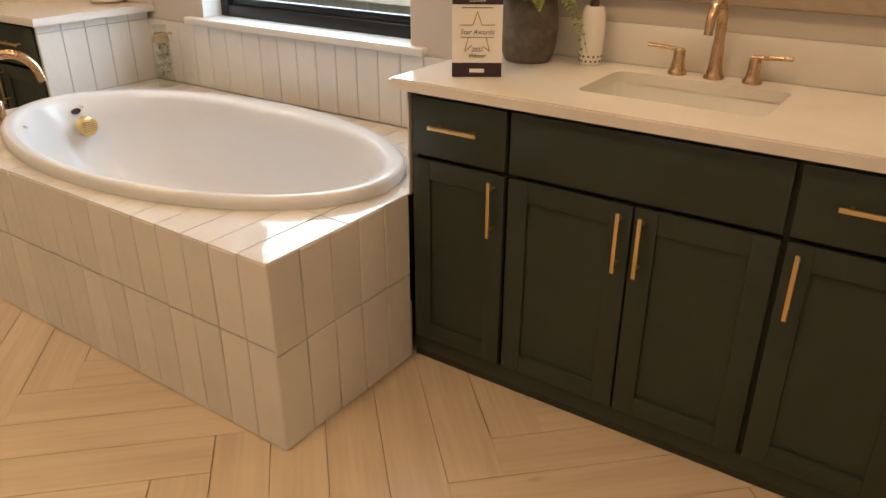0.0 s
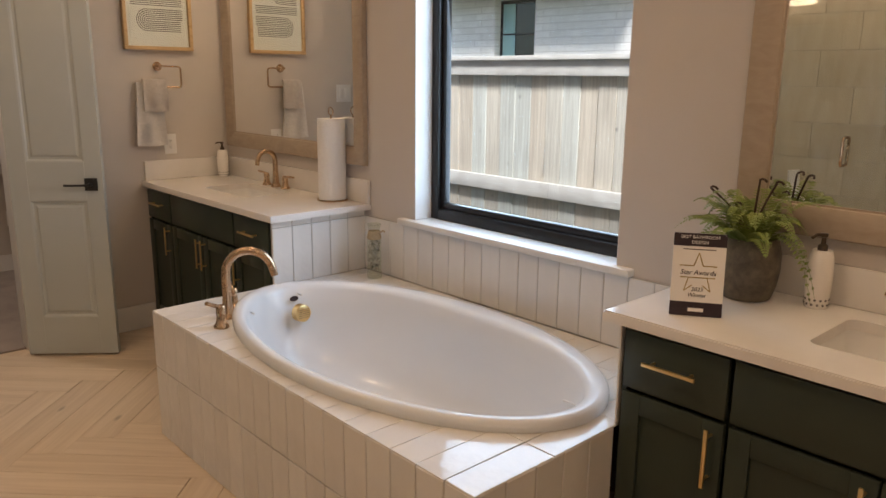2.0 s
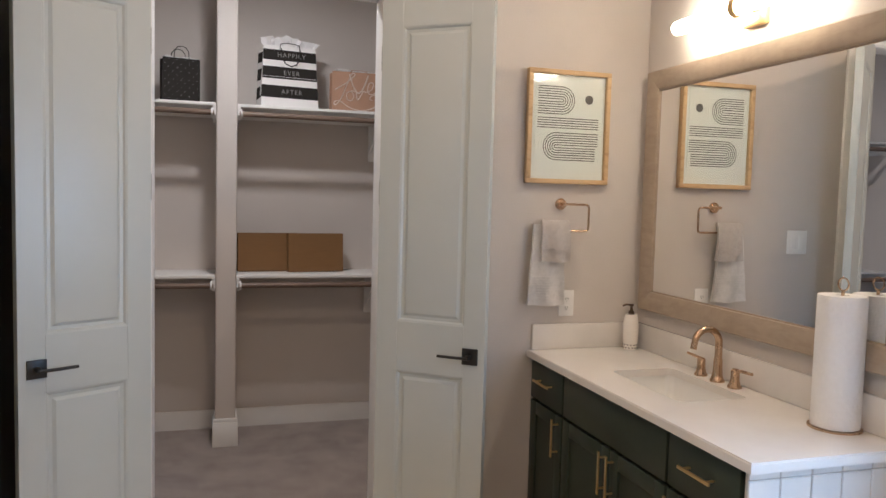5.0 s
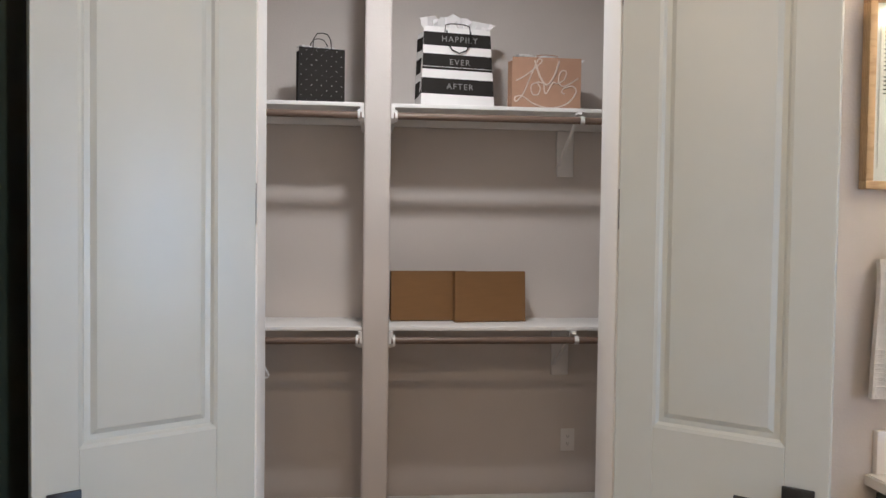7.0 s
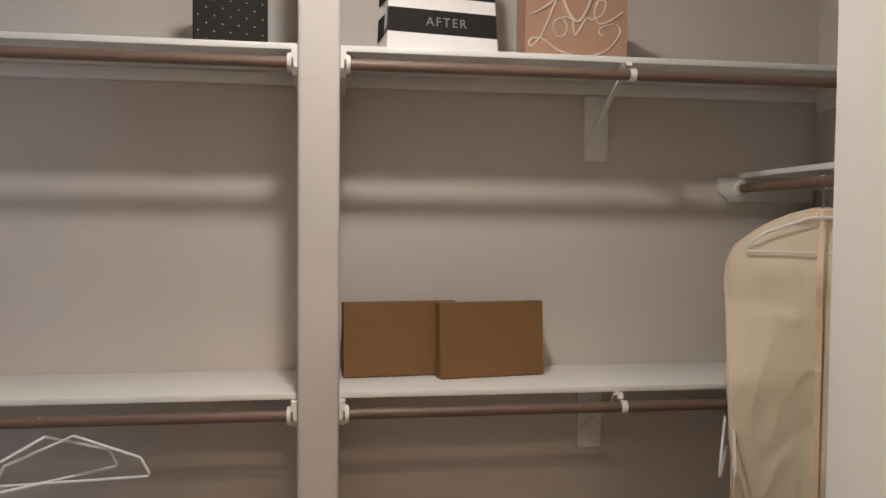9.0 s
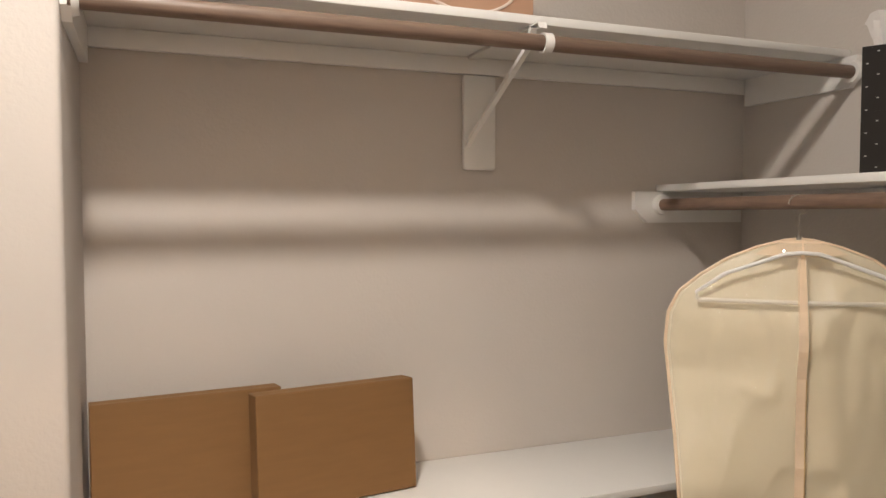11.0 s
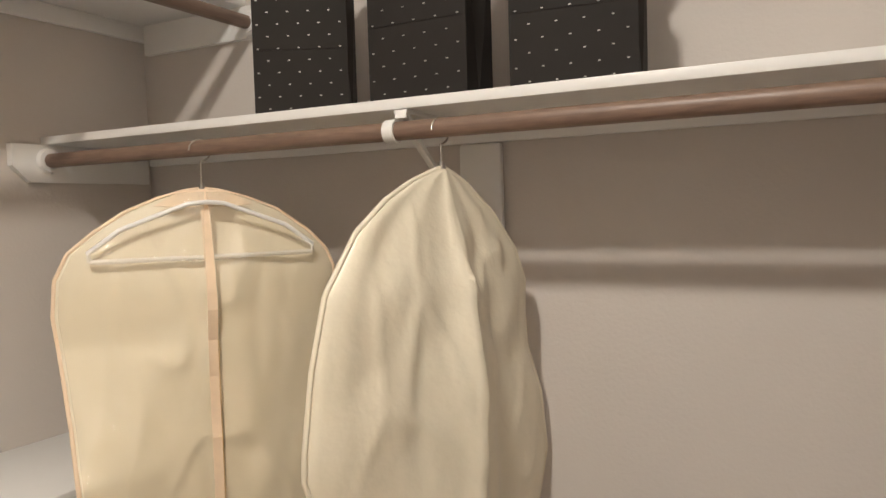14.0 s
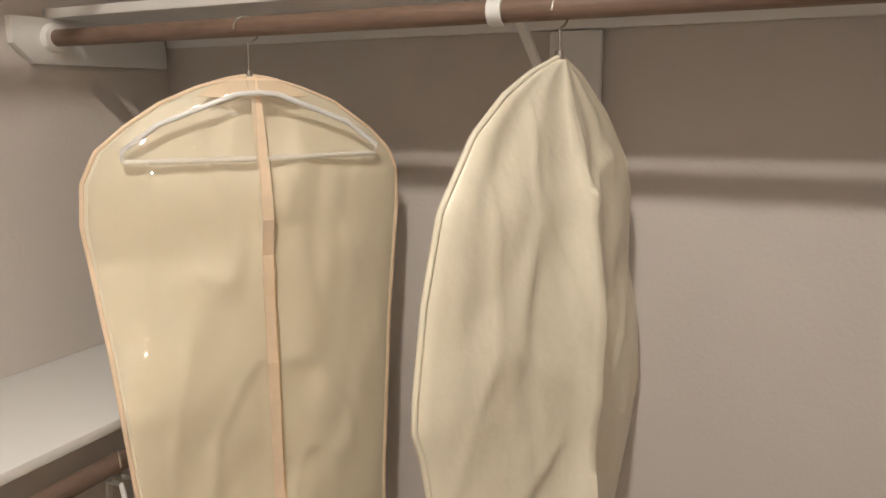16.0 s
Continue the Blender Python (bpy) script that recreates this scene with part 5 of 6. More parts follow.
def back_shelf(x0, x1, ztop, ends, bracket_x, label):
    sh = unit("closet_shelf", ((x0 + x1) / 2, YB, ztop - 0.05), label, "shelf", "closet shelves")
    bm = B()
    box(bm, x0 + 0.001, x1 - 0.001, YSH, YB - 0.002, ztop - 0.019, ztop, 0.002)
    wpart("board", bm, M["white"], sh)
    bm = B()
    box(bm, x0 + 0.001, x1 - 0.001, YB - 0.02, YB - 0.002, ztop - 0.062, ztop - 0.0195, 0.002)
    wpart("back_cleat", bm, M["white"], sh)
    zr = ztop - 0.062
    bm = B()
    cyl(bm, (x0 + 0.012, YROD, zr), (x1 - 0.012, YROD, zr), 0.0168, segs=24)
    wpart("hanging_rod", bm, M["rod"], sh, "brown stained wooden hanging rod")
    for x, s in ((x0, 1), (x1, -1)):
        if (s > 0 and "a" in ends) or (s < 0 and "b" in ends):
            bm = B()
            pts = [(YB - 0.022, ztop - 0.0195), (YSH - 0.032, ztop - 0.0195), (YSH - 0.032, ztop - 0.075), (YSH - 0.010, ztop - 0.098), (YB - 0.022, ztop - 0.098)]
            prism(bm, [(p[0], p[1]) for p in pts], 0, 0.017)
            for v in bm.verts:
                y, z, q = v.co
                v.co = (x + s * (0.001 + q), y, z)
            wpart("end_cleat", bm, M["white"], sh)
            bm = B()
            cyl(bm, (x + s * 0.0182, YROD, zr), (x + s * 0.030, YROD, zr), 0.029, 0.026, segs=24)
            wpart("rod_socket", bm, M["plastic"], sh, "round white rod socket")
    if bracket_x is not None:
        bm = B()
        box(bm, bracket_x - 0.046, bracket_x + 0.046, YB - 0.022, YB - 0.003, ztop - 0.305, ztop - 0.063, 0.008)
        wpart("bracket_plate", bm, M["white"], sh)
        bm = B()
        bx = bracket_x - 0.036
        strap(bm, [(bx, YB - 0.022, ztop - 0.245), (bx, YB - 0.06, ztop - 0.218), (bx, YROD + 0.05, ztop - 0.066), (bx, YROD + 0.022, ztop - 0.026)], "x", 0.013, 0.010)
        strap(bm, [(bx + 0.006, YROD + 0.045, ztop - 0.021), (bx + 0.006, YROD - 0.004, ztop - 0.022), (bx + 0.006, YROD - 0.008, ztop - 0.034)], "x", 0.020)
        strap(bm, [(bx + 0.018, y_, z_) for y_, z_ in cup((YROD, zr), 0.0195, 75, 300)], "x", 0.020)
        box(bm, bx - 0.004, bx + 0.024, YSH + 0.004, YB - 0.03, ztop - 0.027, ztop - 0.0197, 0.001)
        wpart("bracket_arm", bm, M["white"], sh, "white shelf-and-rod bracket arm")
    return sh


back_shelf(0.306, XR, ZUP, "ab", 1.232, "white upper closet shelf with wooden rod below")
back_shelf(0.306, XR, ZLO, "ab", 1.222, "white lower closet shelf with wooden rod below")
back_shelf(XL, 0.182, ZUP, "ab", None, "white upper closet shelf with wooden rod below")
back_shelf(XL, 0.182, ZLO, "ab", None, "white lower closet shelf with wooden rod below")

# shelf along the right-hand closet wall
XSH, XROD, ZR = 1.795, 1.800, 1.790
sr = unit("closet_shelf", (XR, 4.9, ZR - 0.05), "white closet shelf on the side wall, rod below", "shelf", "closet shelves")
bm = B()
box(bm, XSH, XR - 0.002, YA2 + 0.002, YB - 0.002, ZR - 0.019, ZR, 0.002)
wpart("board", bm, M["white"], sr)
bm = B()
box(bm, XR - 0.02, XR - 0.002, YA2 + 0.002, YB - 0.02, ZR - 0.06, ZR - 0.0195, 0.002)
wpart("back_cleat", bm, M["white"], sr)
bm = B()
cyl(bm, (XROD, YA2 + 0.012, ZR - 0.057), (XROD, YB - 0.018, ZR - 0.057), 0.0168, segs=24)
wpart("hanging_rod", bm, M["rod_side"], sr, "brown stained wooden hanging rod")
bm = B()
prism(bm, [(XR - 0.021, ZR - 0.0195), (1.712, ZR - 0.0195), (1.712, ZR - 0.070), (1.755, ZR - 0.108), (XR - 0.021, ZR - 0.108)], 0, 0.017)
for v in bm.verts:
    x, z, q = v.co
    v.co = (x, YB - 0.002 - q, z)
wpart("end_cleat", bm, M["white"], sr)
bm = B()
cyl(bm, (XROD, YB - 0.0195, ZR - 0.057), (XROD, YB - 0.032, ZR - 0.057), 0.030, 0.027, segs=24)
wpart("rod_socket", bm, M["plastic"], sr, "round white rod socket")
bm = B()
box(bm, XR - 0.022, XR - 0.003, 4.767, 4.865, ZR - 0.30, ZR - 0.061, 0.008)
wpart("bracket_plate", bm, M["white"], sr)
bm = B()
by = 4.833
strap(bm, [(XR - 0.022, by, ZR - 0.245), (XR - 0.06, by, ZR - 0.212), (XROD + 0.05, by, ZR - 0.066), (XROD + 0.022, by, ZR - 0.026)], "y", 0.013, 0.010)
strap(bm, [(XROD + 0.045, by - 0.006, ZR - 0.021), (XROD - 0.004, by - 0.006, ZR - 0.022), (XROD - 0.008, by - 0.006, ZR - 0.036)], "y", 0.022)
strap(bm, [(x_, by + 0.016, z_) for x_, z_ in cup((XROD, ZR - 0.057), 0.0195, 75, 300)], "y", 0.022)
box(bm, XSH + 0.004, XR - 0.03, by - 0.012, by + 0.012, ZR - 0.027, ZR - 0.0197, 0.001)
wpart("bracket_arm", bm, M["white"], sr, "white shelf-and-rod bracket arm")
outlet((1.275, YB - 0.001, 0.42), "-y", "white duplex outlet low on the closet wall", "outlet")
cl = unit("ceiling_light", (0.365, 4.56, CEIL), "round white flush closet ceiling light", "ceiling light")
bm = B()
lathe(bm, ((0.155, 0), (0.155, -0.03), (0.14, -0.045), (0.125, -0.045), (0.125, -0.02), (0, -0.02)), (0.365, 4.56, CEIL - 0.001), 40)
wpart("housing", bm, M["plastic"], cl)
for lx, ly in DOWNLIGHTS:
    dl = unit("downlight", (lx, ly, CEIL), "round white recessed downlight in the ceiling", "downlight", "downlights")
    bm = B()
    lathe(bm, ((0.095, 0), (0.095, -0.006), (0.075, -0.010), (0.070, 0.0)), (lx, ly, CEIL - 0.0005), 32)
    wpart("trim_ring", bm, M["plastic"], dl)


# ---- things on the shelves ----
def crumple(bm, cx, cy, z, w, d, h, seed, sheets=5):
    """Tissue paper: creased sheets that stand out of a bag's mouth."""
    rr = random.Random(seed)
    for s in range(sheets):
        ox = cx - w * 0.36 + w * 0.72 * (s + 0.5) / sheets + rr.uniform(-0.01, 0.01)
        hh, ww = h * rr.uniform(0.6, 1.0), w * rr.uniform(0.30, 0.45)
        n = 6
        lean, tw_ = rr.uniform(-0.25, 0.25), rr.uniform(-0.8, 0.8)
        g_ = []
        for j in range(n + 1):
            row = []
            for i in range(n + 1):
                u, v = i / n - 0.5, j / n
                x = u * ww * (0.45 + 0.75 * v) + lean * v * hh * 0.6
                y = math.sin(u * 7 + tw_) * 0.018 * (0.5 + v) + rr.uniform(-0.007, 0.007)
                zz = v * hh * (1 - 0.9 * abs(u) * rr.uniform(0.2, 0.9)) + rr.uniform(-0.005, 0.005) - 0.02
                c_, s_ = math.cos(tw_ * 0.6), math.sin(tw_ * 0.6)
                row.append(bm.verts.new((ox + x * c_ - y * s_, cy + max(-d * 0.42, min(d * 0.42, x * s_ + y)), z + zz)))
            g_.append(row)
        for j in range(n):
            for i in range(n):
                bm.faces.new((g_[j][i], g_[j][i + 1], g_[j + 1][i + 1], g_[j + 1][i]))


def paper_bag(at, turn, w, d, h, mat, label, handle_mat, tissue_h, seed, dots=False, lean=0.0, handle_w=0.07, handle_h=0.075, taper=1.0):
    """A gift bag that looks to -y, open above, with gusseted sides, cord handles and tissue."""
    b = thing("gift_bag", pose(*at, lean, 0, turn), label, "gift bag", "gift bags")
    bm = B()
    k = 0.022
    lower = [(-w / 2, -d / 2), (w / 2, -d / 2), (w / 2 - 0.002, 0), (w / 2, d / 2), (-w / 2, d / 2), (-w / 2 + 0.002, 0)]
    upper = [(-w / 2, -d / 2), (w / 2, -d / 2), (w / 2 - k, 0), (w / 2, d / 2), (-w / 2, d / 2), (-w / 2 + k, 0)]
    lo = [bm.verts.new((x, y, 0)) for x, y in lower]
    hi = [bm.verts.new((x * taper, y, h)) for x, y in upper]
    bm.faces.new(lo[::-1])
    for q in range(6):
        bm.faces.new((lo[q], lo[(q + 1) % 6], hi[(q + 1) % 6], hi[q]))
    part("bag_body", bm, mat, b, smooth=None)
    bm = B()
    box(bm, -w / 2 + 0.001, w / 2 - 0.001, -d / 2 - 0.0012, -d / 2 - 0.0002, h * 0.485, h * 0.49)
    part("fold_crease", bm, mat, b, smooth=None)
    for y in (-d / 2 - 0.002, d / 2 + 0.002):
        bm = B()
        hw, hh = handle_w, handle_h
        pts = [(-hw / 2 - 0.004, y, h - 0.03), (-hw / 2, y, h + 0.01), (-hw / 2 + 0.003, y, h + hh * 0.6), (-hw * 0.28, y, h + hh * 0.93), (0, y, h + hh), (hw * 0.28, y, h + hh * 0.93), (hw / 2 - 0.003, y, h + hh * 0.6), (hw / 2, y, h + 0.01), (hw / 2 + 0.004, y, h - 0.03)]
        tube(bm, pts, 0.0024, 8)
        part("handle", bm, handle_mat, b, "twisted cord handle", 50)
    if tissue_h:
        bm = B()
        crumple(bm, 0, 0, h, w, d, tissue_h, seed)
        part("tissue_paper", bm, M["tissue"], b, "crumpled white tissue paper", 25)
    if dots:
        bm = B()
        rows, cols = 11, 4
        for r in range(rows):
            for c in range(cols + 1):
                x = -w / 2 + w * (c + (0.25 if r % 2 else 0.75) ) / (cols + 0.6)
                z = h * (r + 0.5) / rows
                if abs(x) < w / 2 - 0.006:
                    box(bm, x - 0.0021, x + 0.0021, -d / 2 - 0.0014, -d / 2 - 0.0004, z - 0.0009, z + 0.0009)
        tagged(part("foil_dots", bm, M["silverdot"], b, "small silver foil dashes", None), kind="stuff")
    return b


Z1 = ZUP + 0.0006
paper_bag((-0.030, 5.56, Z1), 12, 0.216, 0.11, 0.256, M["blackbag"], "black paper gift bag with silver dots on the shelf", M["blackbag"], 0.05, 3, True, 0, 0.085, 0.07)
hb = paper_bag((0.616, 5.575, Z1), 9, 0.365, 0.14, 0.375, M["whitebag"], "black and white striped gift bag lettered in silver", M["blackbag"], 0.11, 5, False, -4, 0.12, 0.02, 0.90)
bm = B()
for z0, z1 in ((0.052, 0.128), (0.170, 0.245), (0.285, 0.350)):
    w0, w1 = 0.1828 * (1 - 0.10 * z0 / 0.375), 0.1828 * (1 - 0.10 * z1 / 0.375)
    q = [bm.verts.new(p) for p in ((-w0, -0.0706, z0), (w0, -0.0706, z0), (w1, -0.0706, z1), (-w1, -0.0706, z1))]
    q2 = [bm.verts.new(p) for p in ((-w0 - 0.0012, -0.0706, z0), (-w1 - 0.0012, -0.0706, z1), (-w1 + 0.022 * z1 / 0.375 - 0.0012, 0, z1), (-w0 + 0.022 * z0 / 0.375 - 0.0012, 0, z0))]
    q3 = [bm.verts.new(p) for p in ((-w0 + 0.022 * z0 / 0.375 - 0.0012, 0, z0), (-w1 + 0.022 * z1 / 0.375 - 0.0012, 0, z1), (-w1 - 0.0012, 0.07, z1), (-w0 - 0.0012, 0.07, z0))]
    for f in (q, q2, q3):
        bm.faces.new(f)
part("black_stripes", bm, M["blackbag"], hb, "three black printed bands", None)
for wd, z in (("AFTER", 0.090), ("EVER", 0.208), ("HAPPILY", 0.318)):
    bm = B()
    text_mesh(bm, wd, 0.040, 0.0003, Matrix.Translation((0.01, -0.0714, z)), 0, 1.25)
    part("silver_lettering", bm, M["silverprint"], hb, "silver capital letters", None)
bm = B()
tube(bm, [(-0.055, -0.0745, 0.36), (-0.05, -0.077, 0.30), (-0.03, -0.080, 0.265), (0.005, -0.082, 0.25), (0.04, -0.080, 0.265), (0.06, -0.077, 0.30), (0.065, -0.0745, 0.36)], 0.0035, 8)
part("ribbon_handle", bm, M["blackbag"], hb, "black cord handle hanging down the front")
lb = paper_bag((1.060, 5.575, Z1), 0, 0.340, 0.12, 0.250, M["kraft"], "kraft paper gift bag with foil script lettering", M["kraft"], 0.045, 8, False, 0, 0.10, 0.012)
bm = B()


def script(bm, pts, r=0.0035):
    """A pen line through (x, z) points, smoothed, raised on the bag's front."""
    fine = []
    for k in range(len(pts) - 1):
        p0, p1, p2, p3 = pts[max(k - 1, 0)], pts[k], pts[k + 1], pts[min(k + 2, len(pts) - 1)]
        for s in range(6):
            t = s / 6
            f = [0.5 * (2 * p1[i] + (p2[i] - p0[i]) * t + (2 * p0[i] - 5 * p1[i] + 4 * p2[i] - p3[i]) * t * t + (3 * p1[i] - p0[i] - 3 * p2[i] + p3[i]) * t ** 3) for i in (0, 1)]
            fine.append((f[0], -0.0612, f[1]))
    fine.append((pts[-1][0], -0.0612, pts[-1][1]))
    tube(bm, fine, r, 6)


script(bm, [(-0.150, 0.135), (-0.10, 0.165), (-0.04, 0.215), (-0.025, 0.236), (-0.045, 0.238), (-0.075, 0.17), (-0.115, 0.075), (-0.15, 0.035), (-0.155, 0.055), (-0.12, 0.062), (-0.06, 0.025), (0.02, 0.008), (0.10, 0.030), (0.145, 0.085), (0.13, 0.115), (0.085, 0.105), (0.075, 0.085), (0.09, 0.078)])
script(bm, [(-0.045, 0.13), (-0.075, 0.115), (-0.072, 0.075), (-0.045, 0.07), (-0.032, 0.10), (-0.045, 0.13), (-0.015, 0.125)])
script(bm, [(-0.015, 0.125), (-0.005, 0.075), (0.03, 0.13), (0.045, 0.125)])
script(bm, [(0.045, 0.125), (0.085, 0.145), (0.095, 0.185), (0.07, 0.185), (0.058, 0.14), (0.075, 0.115), (0.11, 0.125), (0.155, 0.155)])
part("foil_script", bm, M["foil"], lb, "pale foil script")
bm = B()
script(bm, [(-0.06, 0.235), (-0.035, 0.16), (0.0, 0.118), (0.035, 0.16), (0.06, 0.235)], 0.005)
part("ribbon_handle", bm, M["foil"], lb, "satin ribbon handle")

for at, turn, w, h, seed in (((1.911, 5.118, ZR + 0.0006), -65, 0.19, 0.262, 11), ((1.868, 4.805, ZR + 0.0006), -91, 0.198, 0.272, 12), ((1.908, 4.540, ZR + 0.0006), -85, 0.214, 0.262, 13)):
    paper_bag(at, turn, w, 0.105, h, M["blackbag"], "black paper gift bag with silver dots and white tissue", M["blackbag"], 0.125, seed, True, 0, 0.075, 0.075)


def flat_box(x0, x1, y, z, h, t, turn, label):
    c = thing("cardboard_box", pose((x0 + x1) / 2, y, z, -4, 0, turn), label, "cardboard box", "flat cardboard boxes")
    bm = B()
    w = x1 - x0
    box(bm, -w / 2, w / 2, 0, t, 0, h, 0.002, 1)
    part("carton", bm, M["cardboard"], c)
    bm = B()
    box(bm, -w / 2 + 0.004, w / 2 - 0.004, t * 0.5 - 0.001, t * 0.5 + 0.001, h - 0.0003, h + 0.0006)
    part("flap_seam", bm, M["cardboard"], c)
    return c


flat_box(0.320, 0.705, 5.664, ZLO + 0.003, 0.250, 0.055, 5, "flat brown cardboard box leaning on the closet wall")
flat_box(0.636, 1.004, 5.622, ZLO + 0.003, 0.252, 0.055, 8, "flat brown cardboard box standing before another")


def hanger(bm, w=0.20, drop=0.11, r=0.0045):
    """A plastic hanger in the x-z plane, its hook's crown at the origin."""
    tube(bm, [(-w, 0, -0.085 - drop), (-w - 0.004, 0, -0.075 - drop), (-w * 0.9, 0, -0.055 - drop * 0.75), (-0.03, 0, -0.075), (0, 0, -0.062), (0.03, 0, -0.075), (w * 0.9, 0, -0.055 - drop * 0.75), (w + 0.004, 0, -0.075 - drop), (w, 0, -0.085 - drop), (0, 0, -0.085 - drop), (-w, 0, -0.085 - drop)], r, 8)
    return bm


def hook(bm, r=0.0019):
    pts = [(0, 0, -0.062), (0, 0, -0.045)] + [(0.022 * math.sin(radians(a)), 0, -0.022 + 0.022 * -math.cos(radians(a))) for a in range(20, 271, 25)]
    tube(bm, pts, r, 8)
    return bm


def bare_hanger(at, turn):
    h = thing("clothes_hanger", pose(*at, 0, 0, turn), "empty white plastic hanger on the closet rod", "clothes hanger", "empty hangers")
    part("hanger_frame", hanger(B()), M["plastic"], h, smooth=60)
    part("hook", hook(B()), M["steel"], h, "steel wire hook", 60)


for x, a in ((-0.452, 6), (-0.53, 38)):
    bare_hanger((x, YROD, ZLO - 0.042), a)
for x, a in ((1.552, 58), (1.580, 63)):
    bare_hanger((x, YROD, ZLO - 0.042), a)


def garment_bag(at, turn, left, right, seed, ridge, window, label):
    """A garment bag hung from a rod at 'at'; left and right: (drop, half width) of its outline. It looks to -y."""
    g_ = thing("garment_bag", pose(*at, 0, 0, turn), label, "garment bag", "hanging garment bags")
    top = -0.104 if window else -0.088

    def width(tab, t):
        return float(np.interp(t, [p[0] for p in tab], [p[1] for p in tab]))

    rr = random.Random(seed)
    nz, nx_ = 110, 64
    length = left[-1][0]
    front, back = [], []
    bm = B()

    def crease(u, t):
        u = u * 3.4
        p = Vector((u * 2.6 + seed, t * 5.2, seed * 0.7))
        soft_ = noise.noise(p) * 0.013 + noise.noise(p * 2.7 + Vector((3, 1, 2))) * 0.006
        diag = abs(noise.noise(Vector((u * 3.5 + t * 5.0 + seed, t * 4.5 - u * 2.0, 4.4)))) * 0.018
        rim = noise.noise(Vector((t * 13.0 + seed, 2.2 if u > 0 else 7.7, 1.3))) * 0.028 * max(0.0, abs(u) / 3.4 - 0.5)
        fine = -0.007 * max(0.0, 1 - 1.5 * abs(noise.noise(Vector((u * 2.6 - t * 2.0, t * 4.0 + u * 1.2, seed + 2.0))))) ** 7
        return (0.6 * soft_ - 0.6 * diag + rim + fine) * min(1.0, t * 6 + 0.15) * (1.1 if ridge else 0.85)

    for j in range(nz + 1):
        t = length * (j / nz) ** 1.15
        wl, wr = width(left, t), width(right, t)
        fr, bk = [], []
        for i in range(nx_ + 1):
            u = -1 + 2 * i / nx_
            x = u * (wl if u < 0 else wr)
            bulge = (1 - u * u) ** 0.6
            thick = 0.010 + 0.026 * min(1, t * 5)
            fan = 0.0045 * math.sin(u * 13 + 0.8) * max(0.0, 1 - t / 0.55) * min(1.0, t * 8) if ridge else 0.0
            rd = fan + (ridge * max(0.0, 1 - abs(u) / 0.34) + ridge * 0.4 * max(0.0, 1 - abs(u) / 0.10) + (0.022 * max(0.0, 1 - abs(u)) if window else 0)) * min(1.0, t * 3.0)
            y = -thick * bulge - rd + crease(x, t) * bulge
            z = top - t - (0.012 * math.sin(u * 2.2) if j == nz else 0)
            push = 0.10 * max(0.0, -u) ** 1.5 * max(0.0, min(1.0, (t - 0.30) / 0.25)) if window else 0.0
            fr.append(bm.verts.new((x, y - push, z)))
            bk.append(bm.verts.new((x, 0.004 + thick * bulge * 0.6 + 0.4 * crease(-x, t) - push, z)) if 0 < i < nx_ else fr[-1])
        front.append(fr)
        back.append(bk)
    for grid, flip in ((front, 0), (back, 1)):
        for j in range(nz):
            for i in range(nx_):
                vs_ = [grid[j][i], grid[j][i + 1], grid[j + 1][i + 1], grid[j + 1][i]]
                bm.faces.new(vs_[::-1] if flip else vs_)
    ends = [v for v in front[0]] + [v for v in back[0][1:-1][::-1]]
    bm.faces.new(ends)
    bm.faces.new([v for v in front[-1]][::-1] + [v for v in back[-1][1:-1]])
    skin = [[v_.co.copy() for v_ in fr] for fr in front]
    edge_l = [fr[0].co.copy() for fr in front]
    edge_r = [fr[-1].co.copy() for fr in front]
    mid = [fr[nx_ // 2].co.copy() for fr in front]
    part("cloth_body", bm, M["canvas"], g_, smooth=80)
    bm = B()
    tube(bm, [edge_l[k] for k in range(nz, -1, -1)] + [Vector((0, 0, top + 0.004))] + edge_r, 0.0046, 7)
    part("piping", bm, M["canvasedge"] if not ridge else M["canvas"], g_, "stitched edge piping", 60)
    if not ridge:
        bm = B()
        strip = [[bm.verts.new(a + Vector((dx, -0.005 - 0.020 * max(0.0, min(1.0, (0.30 - (top - a.z)) / 0.06)) * min(1.0, max(0.0, (top - a.z) / 0.03)), 0))) for dx in (-0.0095, 0.0095)] for a in mid]
        for a, b in zip(strip, strip[1:]):
            bm.faces.new((a[0], a[1], b[1], b[0]))
        bm.normal_update()
        bmesh.ops.solidify(bm, geom=bm.faces[:], thickness=0.003)
        part("zip_placket", bm, M["canvasedge"], g_, "peach zip placket down the front", None)
        bm = B()
        tube(bm, [m_ + Vector((0.010, -0.0082, 0)) for m_ in mid if top - m_.z > 0.30], 0.0014, 6)
        part("zip", bm, M["oak"], g_, "zip")
        bm = B()
        v = [bm.verts.new(p) for p in ((-0.095, -0.034, top - 0.030), (-0.03, -0.046, top - 0.034), (0, -0.048, top - 0.036), (0.03, -0.046, top - 0.034), (0.095, -0.034, top - 0.030), (0.045, -0.014, top + 0.000), (-0.045, -0.014, top + 0.000))]
        bm.faces.new(v)
        bm.normal_update()
        bmesh.ops.solidify(bm, geom=bm.faces[:], thickness=0.002)
        part("yoke", bm, M["canvasedge"], g_, "peach cotton yoke", None)
